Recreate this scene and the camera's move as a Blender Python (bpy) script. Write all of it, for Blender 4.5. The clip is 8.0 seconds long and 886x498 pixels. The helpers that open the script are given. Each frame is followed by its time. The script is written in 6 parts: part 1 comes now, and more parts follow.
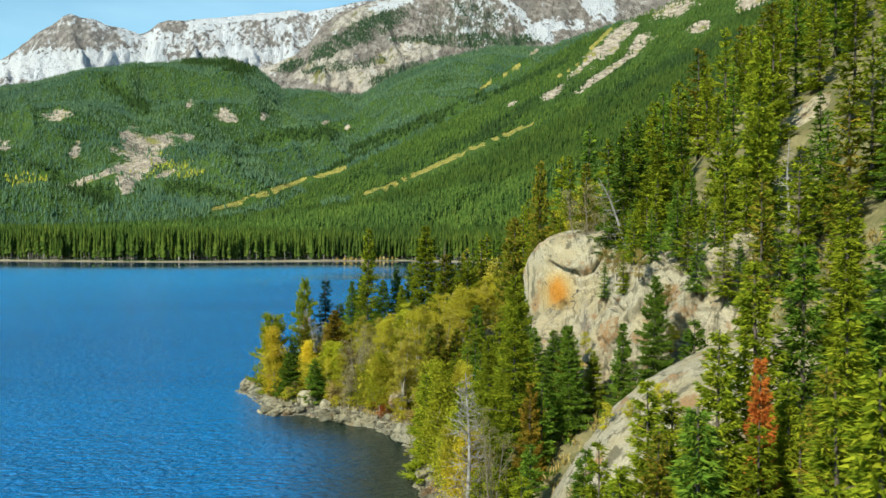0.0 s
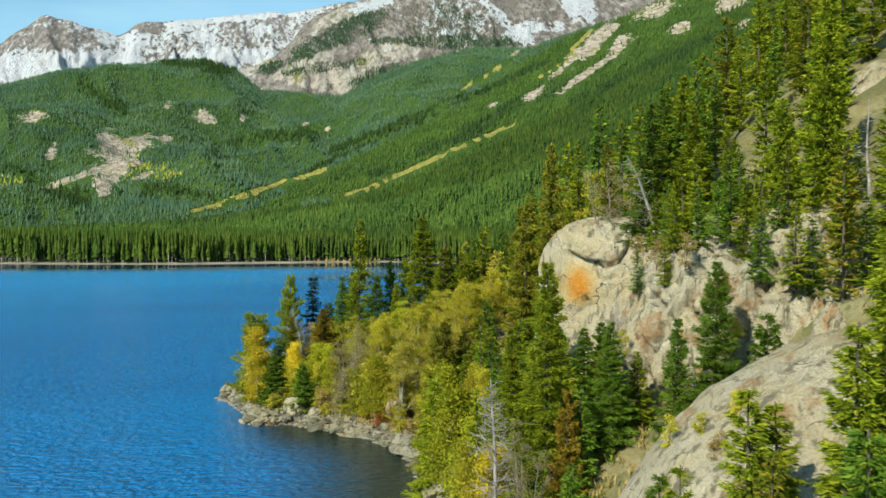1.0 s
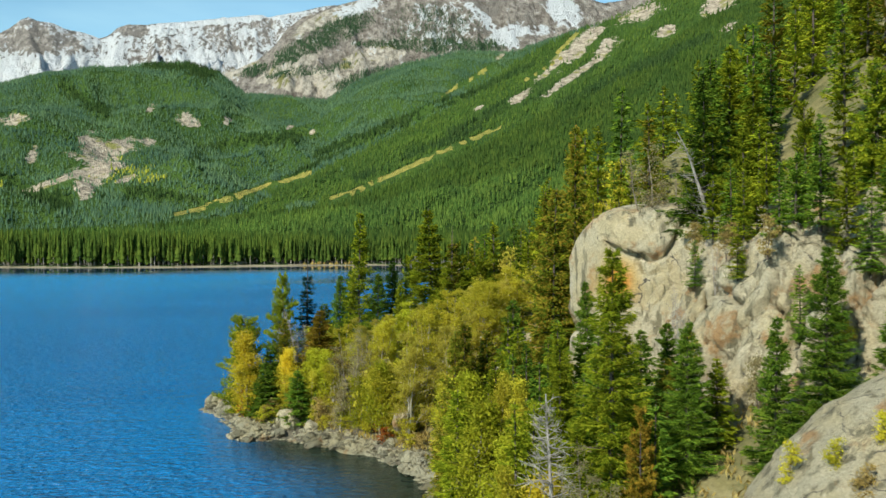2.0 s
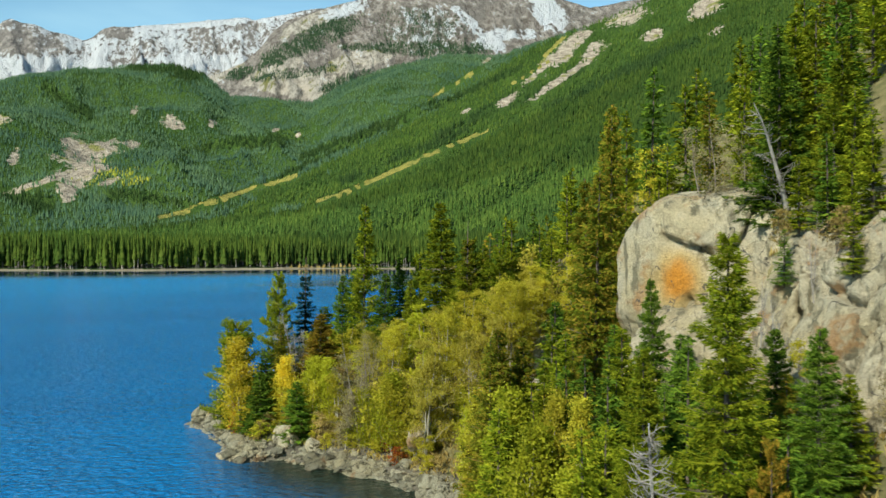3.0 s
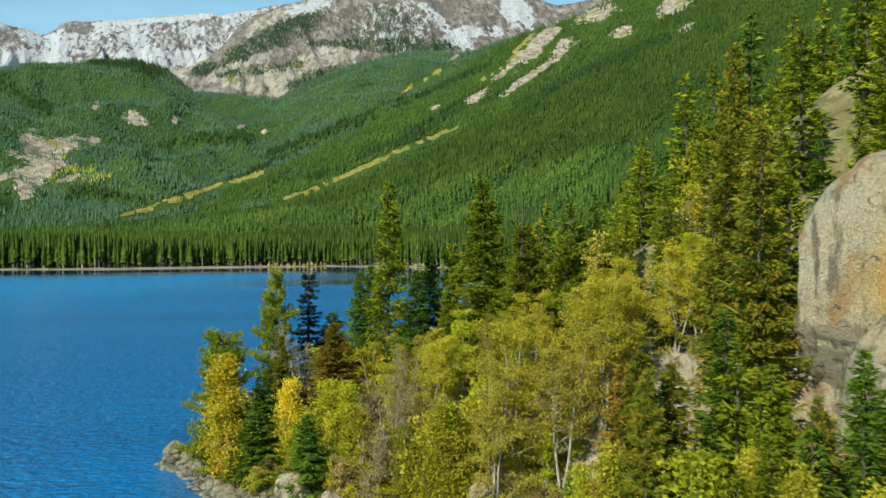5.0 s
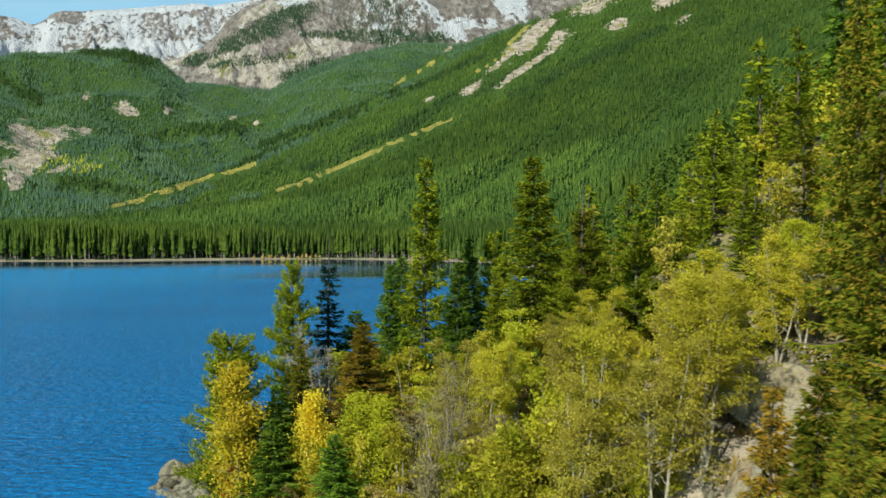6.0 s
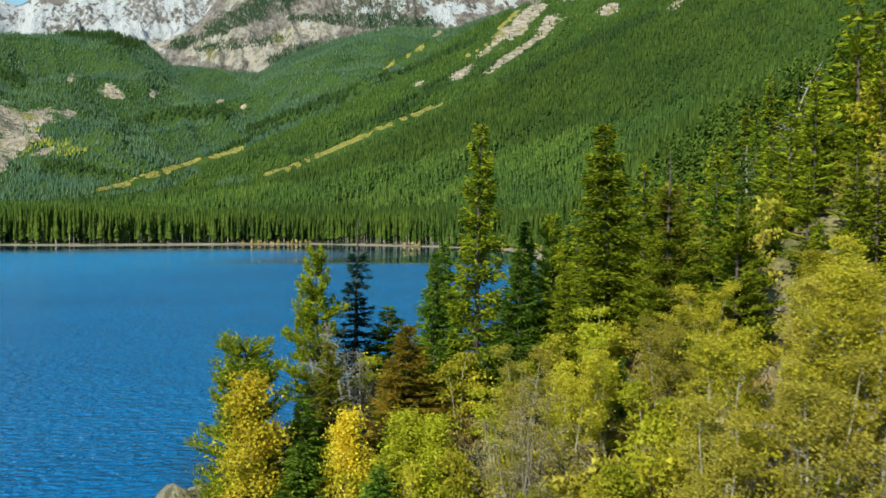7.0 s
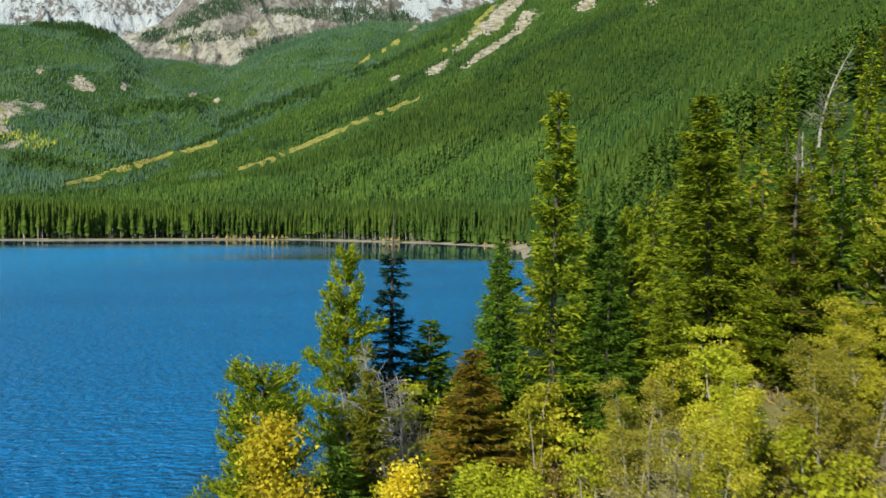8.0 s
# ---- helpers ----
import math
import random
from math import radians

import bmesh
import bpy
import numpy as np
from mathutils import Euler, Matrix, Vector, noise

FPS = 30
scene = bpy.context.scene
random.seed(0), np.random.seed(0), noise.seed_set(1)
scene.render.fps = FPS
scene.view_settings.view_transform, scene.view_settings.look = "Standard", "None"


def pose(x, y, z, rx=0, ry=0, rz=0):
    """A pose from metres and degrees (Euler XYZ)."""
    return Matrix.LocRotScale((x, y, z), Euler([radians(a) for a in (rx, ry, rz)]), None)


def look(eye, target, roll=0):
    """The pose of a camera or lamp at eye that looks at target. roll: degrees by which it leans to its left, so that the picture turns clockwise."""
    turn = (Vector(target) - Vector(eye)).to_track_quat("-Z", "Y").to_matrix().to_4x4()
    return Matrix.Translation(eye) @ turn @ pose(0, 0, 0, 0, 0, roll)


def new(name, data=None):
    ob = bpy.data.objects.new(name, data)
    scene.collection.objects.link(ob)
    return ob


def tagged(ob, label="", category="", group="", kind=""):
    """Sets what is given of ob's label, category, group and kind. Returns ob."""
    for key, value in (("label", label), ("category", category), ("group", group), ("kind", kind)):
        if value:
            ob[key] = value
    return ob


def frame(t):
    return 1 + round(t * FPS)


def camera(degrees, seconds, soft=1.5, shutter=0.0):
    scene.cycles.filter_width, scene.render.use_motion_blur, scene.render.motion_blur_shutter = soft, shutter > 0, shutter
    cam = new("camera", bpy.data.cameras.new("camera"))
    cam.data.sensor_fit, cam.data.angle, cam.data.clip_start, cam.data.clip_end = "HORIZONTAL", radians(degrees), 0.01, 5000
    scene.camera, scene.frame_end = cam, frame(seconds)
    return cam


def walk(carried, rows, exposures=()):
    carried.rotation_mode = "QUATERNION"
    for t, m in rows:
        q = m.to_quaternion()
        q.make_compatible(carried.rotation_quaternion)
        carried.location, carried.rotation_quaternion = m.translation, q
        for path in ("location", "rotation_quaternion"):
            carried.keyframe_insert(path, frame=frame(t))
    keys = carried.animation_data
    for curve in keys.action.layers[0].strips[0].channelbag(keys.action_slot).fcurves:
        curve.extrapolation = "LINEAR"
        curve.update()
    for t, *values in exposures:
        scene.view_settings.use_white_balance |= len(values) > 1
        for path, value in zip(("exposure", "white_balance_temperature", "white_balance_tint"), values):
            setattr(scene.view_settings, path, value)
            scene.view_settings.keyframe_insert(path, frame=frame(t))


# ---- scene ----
cam = camera(52.4, 8.0, soft=1.55, shutter=0.28)

PATH = [
    (0, (1.084, -1.63, 17.704), (1.503, 0.325, 17.669), 0.2),
    (0.5, (1.053, 2.386, 17.176), (1.495, 4.336, 17.141), 0.1),
    (1, (1.004, 6.461, 16.653), (1.465, 8.406, 16.623), -0.0),
    (1.5, (0.915, 10.595, 16.198), (1.394, 12.537, 16.172), -0.1),
    (3, (0.507, 22.982, 15.106), (1.033, 24.912, 15.094), 0.0),
    (3.5, (0.339, 27.09, 14.933), (0.884, 29.014, 14.921), -0.1),
    (4, (0.235, 31.275, 14.809), (0.798, 33.194, 14.795), -0.2),
    (5.5, (-0.23, 44.265, 14.274), (0.379, 46.17, 14.255), -0.0),
    (6, (-0.359, 48.618, 14.161), (0.256, 50.521, 14.129), 0.1),
    (6.5, (-0.564, 52.978, 14.077), (0.065, 54.876, 14.025), 0.2),
    (7, (-0.74, 57.454, 13.954), (-0.098, 59.347, 13.891), 0.4),
    (7.5, (-0.925, 61.985, 13.873), (-0.265, 63.872, 13.803), 0.5),
    (8, (-1.11, 66.523, 13.837), (-0.413, 68.397, 13.765), 0.6),
]
walk(cam, [(t, look(eye, target, roll)) for t, eye, target, roll in PATH], exposures=[(0, 0.54, 6500, 3), (3.0, 0.41, 6500, 3), (5.5, 0.36, 6500, 3), (8.0, 0.40, 6500, 3)])

# ---- world, sun, exposure ----
SUN = Vector((-0.68, -0.55, 0.64)).normalized()
world = bpy.data.worlds.new("sky")
scene.world = world
world.use_nodes = True
wn, wl = world.node_tree.nodes, world.node_tree.links
sky = wn.new("ShaderNodeTexSky")
sky.sky_type = "NISHITA"
sky.sun_disc = False
sky.sun_elevation = math.asin(SUN.z)
sky.sun_rotation = math.atan2(SUN.x, SUN.y)
sky.altitude = 1900
sky.air_density, sky.dust_density, sky.ozone_density = 1.1, 0.4, 0.25
wn["Background"].inputs["Strength"].default_value = 0.14
# thin cloud wisps
w_co = wn.new("ShaderNodeTexCoord")
w_map = wn.new("ShaderNodeMapping")
w_map.inputs["Scale"].default_value = (2.2, 2.2, 9.0)
w_noise = wn.new("ShaderNodeTexNoise")
w_noise.inputs["Scale"].default_value = 2.1
w_noise.inputs["Detail"].default_value = 6
w_ramp = wn.new("ShaderNodeMapRange")
w_ramp.inputs["From Min"].default_value, w_ramp.inputs["From Max"].default_value = 0.50, 0.80
w_ramp.inputs["To Max"].default_value = 0.13
w_mix = wn.new("ShaderNodeMix")
w_mix.data_type = "RGBA"
w_mix.inputs["B"].default_value = (7.0, 7.6, 8.2, 1)
wl.new(w_co.outputs["Generated"], w_map.inputs["Vector"])
wl.new(w_map.outputs[0], w_noise.inputs["Vector"])
wl.new(w_noise.outputs["Fac"], w_ramp.inputs["Value"])
wl.new(w_ramp.outputs[0], w_mix.inputs["Factor"])
wl.new(sky.outputs[0], w_mix.inputs["A"])
w_tint = wn.new("ShaderNodeMix")
w_tint.data_type, w_tint.blend_type = "RGBA", "MULTIPLY"
w_tint.inputs["Factor"].default_value = 1.0
w_tint.inputs["B"].default_value = (0.74, 0.93, 0.90, 1)
wl.new(w_mix.outputs["Result"], w_tint.inputs["A"])
wl.new(w_tint.outputs["Result"], wn["Background"].inputs["Color"])

sun_data = bpy.data.lights.new("sun", "SUN")
sun_data.energy, sun_data.angle, sun_data.color = 4.8, radians(0.55), (1.0, 0.95, 0.86)
sun = new("sun", sun_data)
sun.matrix_world = look(SUN * 100, (0, 0, 0))


# ---- numeric helpers ----
def lattice(ix, iy, seed):
    n = (ix.astype(np.int64) * 374761393 + iy.astype(np.int64) * 668265263 + seed * 974711) & 0x7FFFFFFF
    n = ((n ^ (n >> 13)) * 1274126177) & 0x7FFFFFFF
    n = ((n ^ (n >> 16)) * 461845907) & 0x7FFFFFFF
    return ((n ^ (n >> 15)) & 0xFFFF) / 65535.0


def vnoise(x, y, seed=0):
    """Smooth value noise, -1 to 1."""
    x, y = np.asarray(x, float), np.asarray(y, float)
    ix, iy = np.floor(x), np.floor(y)
    fx, fy = x - ix, y - iy
    ux, uy = fx * fx * fx * (fx * (fx * 6 - 15) + 10), fy * fy * fy * (fy * (fy * 6 - 15) + 10)
    a, b = lattice(ix, iy, seed), lattice(ix + 1, iy, seed)
    c, d = lattice(ix, iy + 1, seed), lattice(ix + 1, iy + 1, seed)
    return 2 * ((a * (1 - ux) + b * ux) * (1 - uy) + (c * (1 - ux) + d * ux) * uy) - 1


def fbm(x, y, octaves=4, seed=0, rough=0.5):
    total, amp, norm = 0.0, 1.0, 0.0
    for k in range(octaves):
        total = total + amp * vnoise(x * 2 ** k + 17.3 * k, y * 2 ** k - 9.1 * k, seed + k)
        norm += amp
        amp *= rough
    return total / norm


def ridged(x, y, octaves=4, seed=0):
    total, amp, norm = 0.0, 1.0, 0.0
    for k in range(octaves):
        total = total + amp * (1 - 2 * np.abs(vnoise(x * 2 ** k + 5.7 * k, y * 2 ** k + 3.3 * k, seed + k)))
        norm += amp
        amp *= 0.55
    return total / norm


def smooth(a, b, v):
    u = np.clip((np.asarray(v, float) - a) / (b - a), 0, 1)
    return u * u * (3 - 2 * u)


def curve_at(points, v):
    return np.interp(v, [p[0] for p in points], [p[1] for p in points])


def mesh_of(name, verts, faces, soft=False, slots=None):
    """A mesh from an array of vertices and a list of face arrays (n x 3 or n x 4)."""
    verts = np.asarray(verts, np.float32)
    faces = [np.asarray(f, np.int32) for f in faces if len(f)]
    me = bpy.data.meshes.new(name)
    me.vertices.add(len(verts))
    me.vertices.foreach_set("co", verts.ravel())
    loops = np.concatenate([f.ravel() for f in faces])
    sizes = np.concatenate([np.full(len(f), f.shape[1], np.int32) for f in faces])
    me.loops.add(len(loops))
    me.loops.foreach_set("vertex_index", loops)
    me.polygons.add(len(sizes))
    me.polygons.foreach_set("loop_start", np.concatenate(([0], np.cumsum(sizes)[:-1])).astype(np.int32))
    me.polygons.foreach_set("loop_total", sizes)
    me.polygons.foreach_set("use_smooth", np.full(len(sizes), soft))
    if slots is not None:
        me.polygons.foreach_set("material_index", np.asarray(slots, np.int32))
    me.update(calc_edges=True)
    return me


class Geo:
    """Collects vertices and faces of one mesh."""

    def __init__(self):
        self.v, self.t, self.q, self.n = [], [], [], 0

    def add(self, verts, tris=None, quads=None):
        if tris is not None:
            self.t.append(np.asarray(tris, np.int32) + self.n)
        if quads is not None:
            self.q.append(np.asarray(quads, np.int32) + self.n)
        self.v.append(np.asarray(verts, float))
        self.n += len(verts)

    def tube(self, path, radii, sides=6):
        path = np.asarray(path, float)
        n = len(path)
        way = np.gradient(path, axis=0)
        way /= np.linalg.norm(way, axis=1)[:, None] + 1e-9
        ref = np.array((0.0, 0, 1)) if abs(way[0][2]) < 0.8 else np.array((1.0, 0, 0))
        a = np.cross(way, ref)
        a /= np.linalg.norm(a, axis=1)[:, None] + 1e-9
        b = np.cross(way, a)
        ang = np.arange(sides) * 2 * math.pi / sides
        ring = (a[:, None] * np.cos(ang)[None, :, None] + b[:, None] * np.sin(ang)[None, :, None]) * np.asarray(radii)[:, None, None]
        verts = (path[:, None] + ring).reshape(-1, 3)
        i, j = np.meshgrid(np.arange(n - 1), np.arange(sides), indexing="ij")
        k = (j + 1) % sides
        quads = np.stack((i * sides + j, i * sides + k, (i + 1) * sides + k, (i + 1) * sides + j), -1).reshape(-1, 4)
        self.add(verts, quads=quads)

    def flakes(self, base, way, length, width, rng, cup=0.15):
        """One kite-shaped flake for each row: a spray of needles or a leaf."""
        n = len(base)
        way = way / (np.linalg.norm(way, axis=1)[:, None] + 1e-9)
        side = np.cross(way, rng.normal(size=(n, 3)))
        side /= np.linalg.norm(side, axis=1)[:, None] + 1e-9
        up = np.cross(side, way)
        mid = base + way * (length * 0.45)[:, None] + up * (length * cup)[:, None]
        half = side * (width * 0.5)[:, None]
        verts = np.stack((base, mid - half, base + way * length[:, None], mid + half), 1).reshape(-1, 3)
        self.add(verts, quads=np.arange(4 * n).reshape(-1, 4))

    def needles(self, base, way, length, width, rng):
        """One slim pointed spray for each row."""
        n = len(base)
        way = way / (np.linalg.norm(way, axis=1)[:, None] + 1e-9)
        side = np.cross(way, rng.normal(size=(n, 3)))
        side *= (0.5 * width / (np.linalg.norm(side, axis=1) + 1e-9))[:, None]
        verts = np.stack((base - side, base + side, base + way * length[:, None]), 1).reshape(-1, 3)
        self.add(verts, tris=np.arange(3 * n).reshape(-1, 3))

    def bough(self, root, out, side, L, rise, curl, half, rng, steps=4):
        """A flat ragged spray that hangs along one branch."""
        s = np.linspace(0.08, 0.98, steps + 1)
        mid = root + out * (L * s)[:, None] + np.array((0, 0, 1)) * (L * (rise * s + curl * s * s))[:, None]
        verts, quads = [mid], []
        for k, way in enumerate((1, -1)):
            w = half * (1.08 - s) * rng.uniform(0.35, 1.15, steps + 1) + 0.02
            verts.append(mid + side * (way * w)[:, None] + out * (0.5 * w)[:, None] - np.array((0, 0, 1)) * (0.35 * w)[:, None])
            m = (k + 1) * (steps + 1)
            quads += [(i, i + 1, m + i + 1, m + i) for i in range(steps)]
        self.add(np.concatenate(verts), quads=quads)

    def mesh(self, name, soft=False):
        faces = []
        if self.t:
            faces.append(np.concatenate(self.t))
        if self.q:
            faces.append(np.concatenate(self.q))
        return mesh_of(name, np.concatenate(self.v), faces, soft)


def part(name, me, material, parent, label=""):
    """One mesh object under a thing."""
    ob = new(name, me)
    if not me.materials:
        me.materials.append(material)
    ob.material_slots[0].link = "OBJECT"
    ob.material_slots[0].material = material
    ob.parent = parent
    if label:
        tagged(ob, label)
    return ob


# ---- materials ----
def nodes_of(name):
    m = bpy.data.materials.new(name)
    m.use_nodes = True
    return m, m.node_tree.nodes, m.node_tree.links


def noise_node(n, l, scale, detail=4, rough=0.55, stretch=None, coords="Position"):
    tex = n.new("ShaderNodeTexNoise")
    tex.inputs["Scale"].default_value, tex.inputs["Detail"].default_value, tex.inputs["Roughness"].default_value = scale, detail, rough
    src = n.new("ShaderNodeNewGeometry").outputs["Position"] if coords == "Position" else n.new("ShaderNodeTexCoord").outputs["Object"]
    if stretch:
        mp = n.new("ShaderNodeMapping")
        mp.inputs["Scale"].default_value = stretch
        l.new(src, mp.inputs["Vector"])
        src = mp.outputs[0]
    l.new(src, tex.inputs["Vector"])
    return tex.outputs["Fac"]


def ramp(n, l, fac, stops):
    r = n.new("ShaderNodeValToRGB")
    while len(r.color_ramp.elements) < len(stops):
        r.color_ramp.elements.new(0.5)
    for e, (p, c) in zip(r.color_ramp.elements, stops):
        e.position, e.color = p, (*c, 1)
    l.new(fac, r.inputs["Fac"])
    return r.outputs["Color"]


def mix(n, l, fac, a, b, mode="MIX"):
    m = n.new("ShaderNodeMix")
    m.data_type, m.blend_type = "RGBA", mode
    for key, v in (("Factor", fac), ("A", a), ("B", b)):
        if isinstance(v, (int, float)):
            m.inputs[key].default_value = v
        elif isinstance(v, tuple):
            m.inputs[key].default_value = (*v, 1)
        else:
            l.new(v, m.inputs[key])
    return m.outputs["Result"]


def steps(n, l, value, lo, hi):
    r = n.new("ShaderNodeMapRange")
    r.interpolation_type = "SMOOTHSTEP"
    r.inputs["From Min"].default_value, r.inputs["From Max"].default_value = lo, hi
    l.new(value, r.inputs["Value"])
    return r.outputs[0]


def bump(n, l, bsdf, height, strength=0.5, distance=0.1):
    b = n.new("ShaderNodeBump")
    b.inputs["Strength"].default_value, b.inputs["Distance"].default_value = strength, distance
    l.new(height, b.inputs["Height"])
    l.new(b.outputs[0], bsdf.inputs["Normal"])


def leaf_material(name, dark, mid, light, through_light=0.35, patch=0.6, stand=0.0):
    m, n, l = nodes_of(name)
    out = n["Material Output"]
    n.remove(n["Principled BSDF"])
    geo, info = n.new("ShaderNodeNewGeometry"), n.new("ShaderNodeObjectInfo")
    col = ramp(n, l, geo.outputs["Random Per Island"], ((0.0, dark), (0.5, mid), (1.0, light)))
    hsv = n.new("ShaderNodeHueSaturation")
    tone = n.new("ShaderNodeMapRange")
    tone.inputs["To Min"].default_value, tone.inputs["To Max"].default_value = 0.72, 1.28
    l.new(info.outputs["Random"], tone.inputs["Value"])
    l.new(tone.outputs[0], hsv.inputs["Value"])
    hue = n.new("ShaderNodeMapRange")
    hue.inputs["To Min"].default_value, hue.inputs["To Max"].default_value = 0.482, 0.512
    l.new(noise_node(n, l, patch, 2), hue.inputs["Value"])
    l.new(hue.outputs[0], hsv.inputs["Hue"])
    if stand:
        # stands of older, darker trees
        col = mix(n, l, 1.0, col, ramp(n, l, noise_node(n, l, stand, 5, 0.6, (1.0, 0.6, 1.0)), ((0.36, (0.74, 0.80, 0.92)), (0.6, (1.12, 1.1, 1.0)))), "MULTIPLY")
    l.new(col, hsv.inputs["Color"])
    d, t = n.new("ShaderNodeBsdfDiffuse"), n.new("ShaderNodeBsdfTranslucent")
    mx = n.new("ShaderNodeMixShader")
    mx.inputs[0].default_value = through_light
    l.new(hsv.outputs[0], d.inputs["Color"])
    l.new(hsv.outputs[0], t.inputs["Color"])
    l.new(d.outputs[0], mx.inputs[1])
    l.new(t.outputs[0], mx.inputs[2])
    l.new(mx.outputs[0], out.inputs["Surface"])
    return m


def surface_material(name, stops, scale=0.6, fine=6.0, rough=0.9, relief=0.4, relief_size=0.15, second=None):
    """A rough natural surface: colours by broad noise, speckle by fine noise, relief by both."""
    m, n, l = nodes_of(name)
    b = n["Principled BSDF"]
    b.inputs["Roughness"].default_value = rough
    b.inputs["Specular IOR Level"].default_value = 0.2
    big, small = noise_node(n, l, scale, 5), noise_node(n, l, fine, 6, 0.65)
    col = ramp(n, l, big, stops)
    if second:
        colour, lo, hi, sc = second
        col = mix(n, l, steps(n, l, noise_node(n, l, sc, 5, 0.65), lo, hi), col, colour)
    speck = ramp(n, l, small, ((0.3, (0.62, 0.62, 0.62)), (0.7, (1.2, 1.2, 1.2))))
    col = mix(n, l, 0.8, col, speck, "MULTIPLY")
    l.new(col, b.inputs["Base Color"])
    bump(n, l, b, small, relief, relief_size)
    return m


def rock_material(name, stain=None, warm=1.0, tone=1.0):
    m, n, l = nodes_of(name)
    b = n["Principled BSDF"]
    b.inputs["Roughness"].default_value = 0.88
    b.inputs["Specular IOR Level"].default_value = 0.25
    big, mid, small = noise_node(n, l, 0.35, 4), noise_node(n, l, 1.6, 6, 0.6), noise_node(n, l, 9, 8, 0.7)
    col = ramp(n, l, big, ((0.28, (0.37 * warm, 0.312, 0.185)), (0.42, (0.53 * warm, 0.445, 0.268)), (0.55, (0.51 * warm, 0.45, 0.305)), (0.72, (0.65 * warm, 0.565, 0.38))))
    # dark lichen and pale runs
    streak = noise_node(n, l, 1.2, 6, 0.6, (1.6, 1.6, 0.28))
    col = mix(n, l, steps(n, l, streak, 0.51, 0.63), col, (0.22, 0.195, 0.12))
    col = mix(n, l, steps(n, l, mid, 0.60, 0.72), col, (0.62, 0.55, 0.38))
    # ochre weathering
    col = mix(n, l, steps(n, l, noise_node(n, l, 0.55, 5, 0.62), 0.55, 0.66), col, (0.42, 0.26, 0.12))
    if stain:
        place, radius = stain
        geo = n.new("ShaderNodeNewGeometry")
        warp = n.new("ShaderNodeTexNoise")
        warp.inputs["Scale"].default_value, warp.inputs["Detail"].default_value = 1.3, 6
        off = n.new("ShaderNodeVectorMath")
        off.operation = "MULTIPLY_ADD"
        off.inputs[1].default_value = (4.6, 4.6, 4.6)
        l.new(warp.outputs["Color"], off.inputs[0])
        l.new(geo.outputs["Position"], off.inputs[2])
        far = n.new("ShaderNodeVectorMath")
        far.operation = "DISTANCE"
        far.inputs[1].default_value = tuple(c + 2.3 for c in place)
        l.new(off.outputs[0], far.inputs[0])
        col = mix(n, l, steps(n, l, far.outputs["Value"], radius, radius * 0.45), mix(n, l, steps(n, l, far.outputs["Value"], radius * 1.5, radius * 0.8), col, (0.54, 0.38, 0.15)), (0.60, 0.25, 0.03))
    # hairline joints
    joints = None
    for size, wide in ((0.30, 0.010), (0.95, 0.004)):
        vor = n.new("ShaderNodeTexVoronoi")
        vor.feature = "DISTANCE_TO_EDGE"
        vor.inputs["Scale"].default_value = size
        bent = n.new("ShaderNodeVectorMath")
        bent.operation = "MULTIPLY_ADD"
        bent.inputs[1].default_value = (1.6, 1.6, 1.6)
        wave = n.new("ShaderNodeTexNoise")
        wave.inputs["Scale"].default_value, wave.inputs["Detail"].default_value = 0.7, 6
        where = n.new("ShaderNodeNewGeometry")
        l.new(where.outputs["Position"], wave.inputs["Vector"])
        l.new(wave.outputs["Color"], bent.inputs[0])
        l.new(where.outputs["Position"], bent.inputs[2])
        tall = n.new("ShaderNodeMapping")
        tall.inputs["Scale"].default_value = (1, 1, 0.55)
        tall.inputs["Rotation"].default_value = (0.3, 0.2, 0.4)
        l.new(bent.outputs[0], tall.inputs["Vector"])
        l.new(tall.outputs[0], vor.inputs["Vector"])
        open_joint = steps(n, l, vor.outputs["Distance"], wide, wide * 0.2)
        broken_up = n.new("ShaderNodeMath")
        broken_up.operation = "MULTIPLY"
        l.new(open_joint, broken_up.inputs[0])
        l.new(steps(n, l, mid, 0.45, 0.58), broken_up.inputs[1])
        col = mix(n, l, broken_up.outputs[0], col, (0.11, 0.10, 0.08))
    speck = ramp(n, l, small, ((0.36, (0.70 * tone,) * 3), (0.64, (1.16 * tone,) * 3)))
    col = mix(n, l, 0.85, col, speck, "MULTIPLY")
    l.new(col, b.inputs["Base Color"])
    ad = n.new("ShaderNodeMath")
    ad.operation = "ADD"
    l.new(mid, ad.inputs[0])
    l.new(small, ad.inputs[1])
    bump(n, l, b, ad.outputs[0], 0.9, 0.30)
    return m


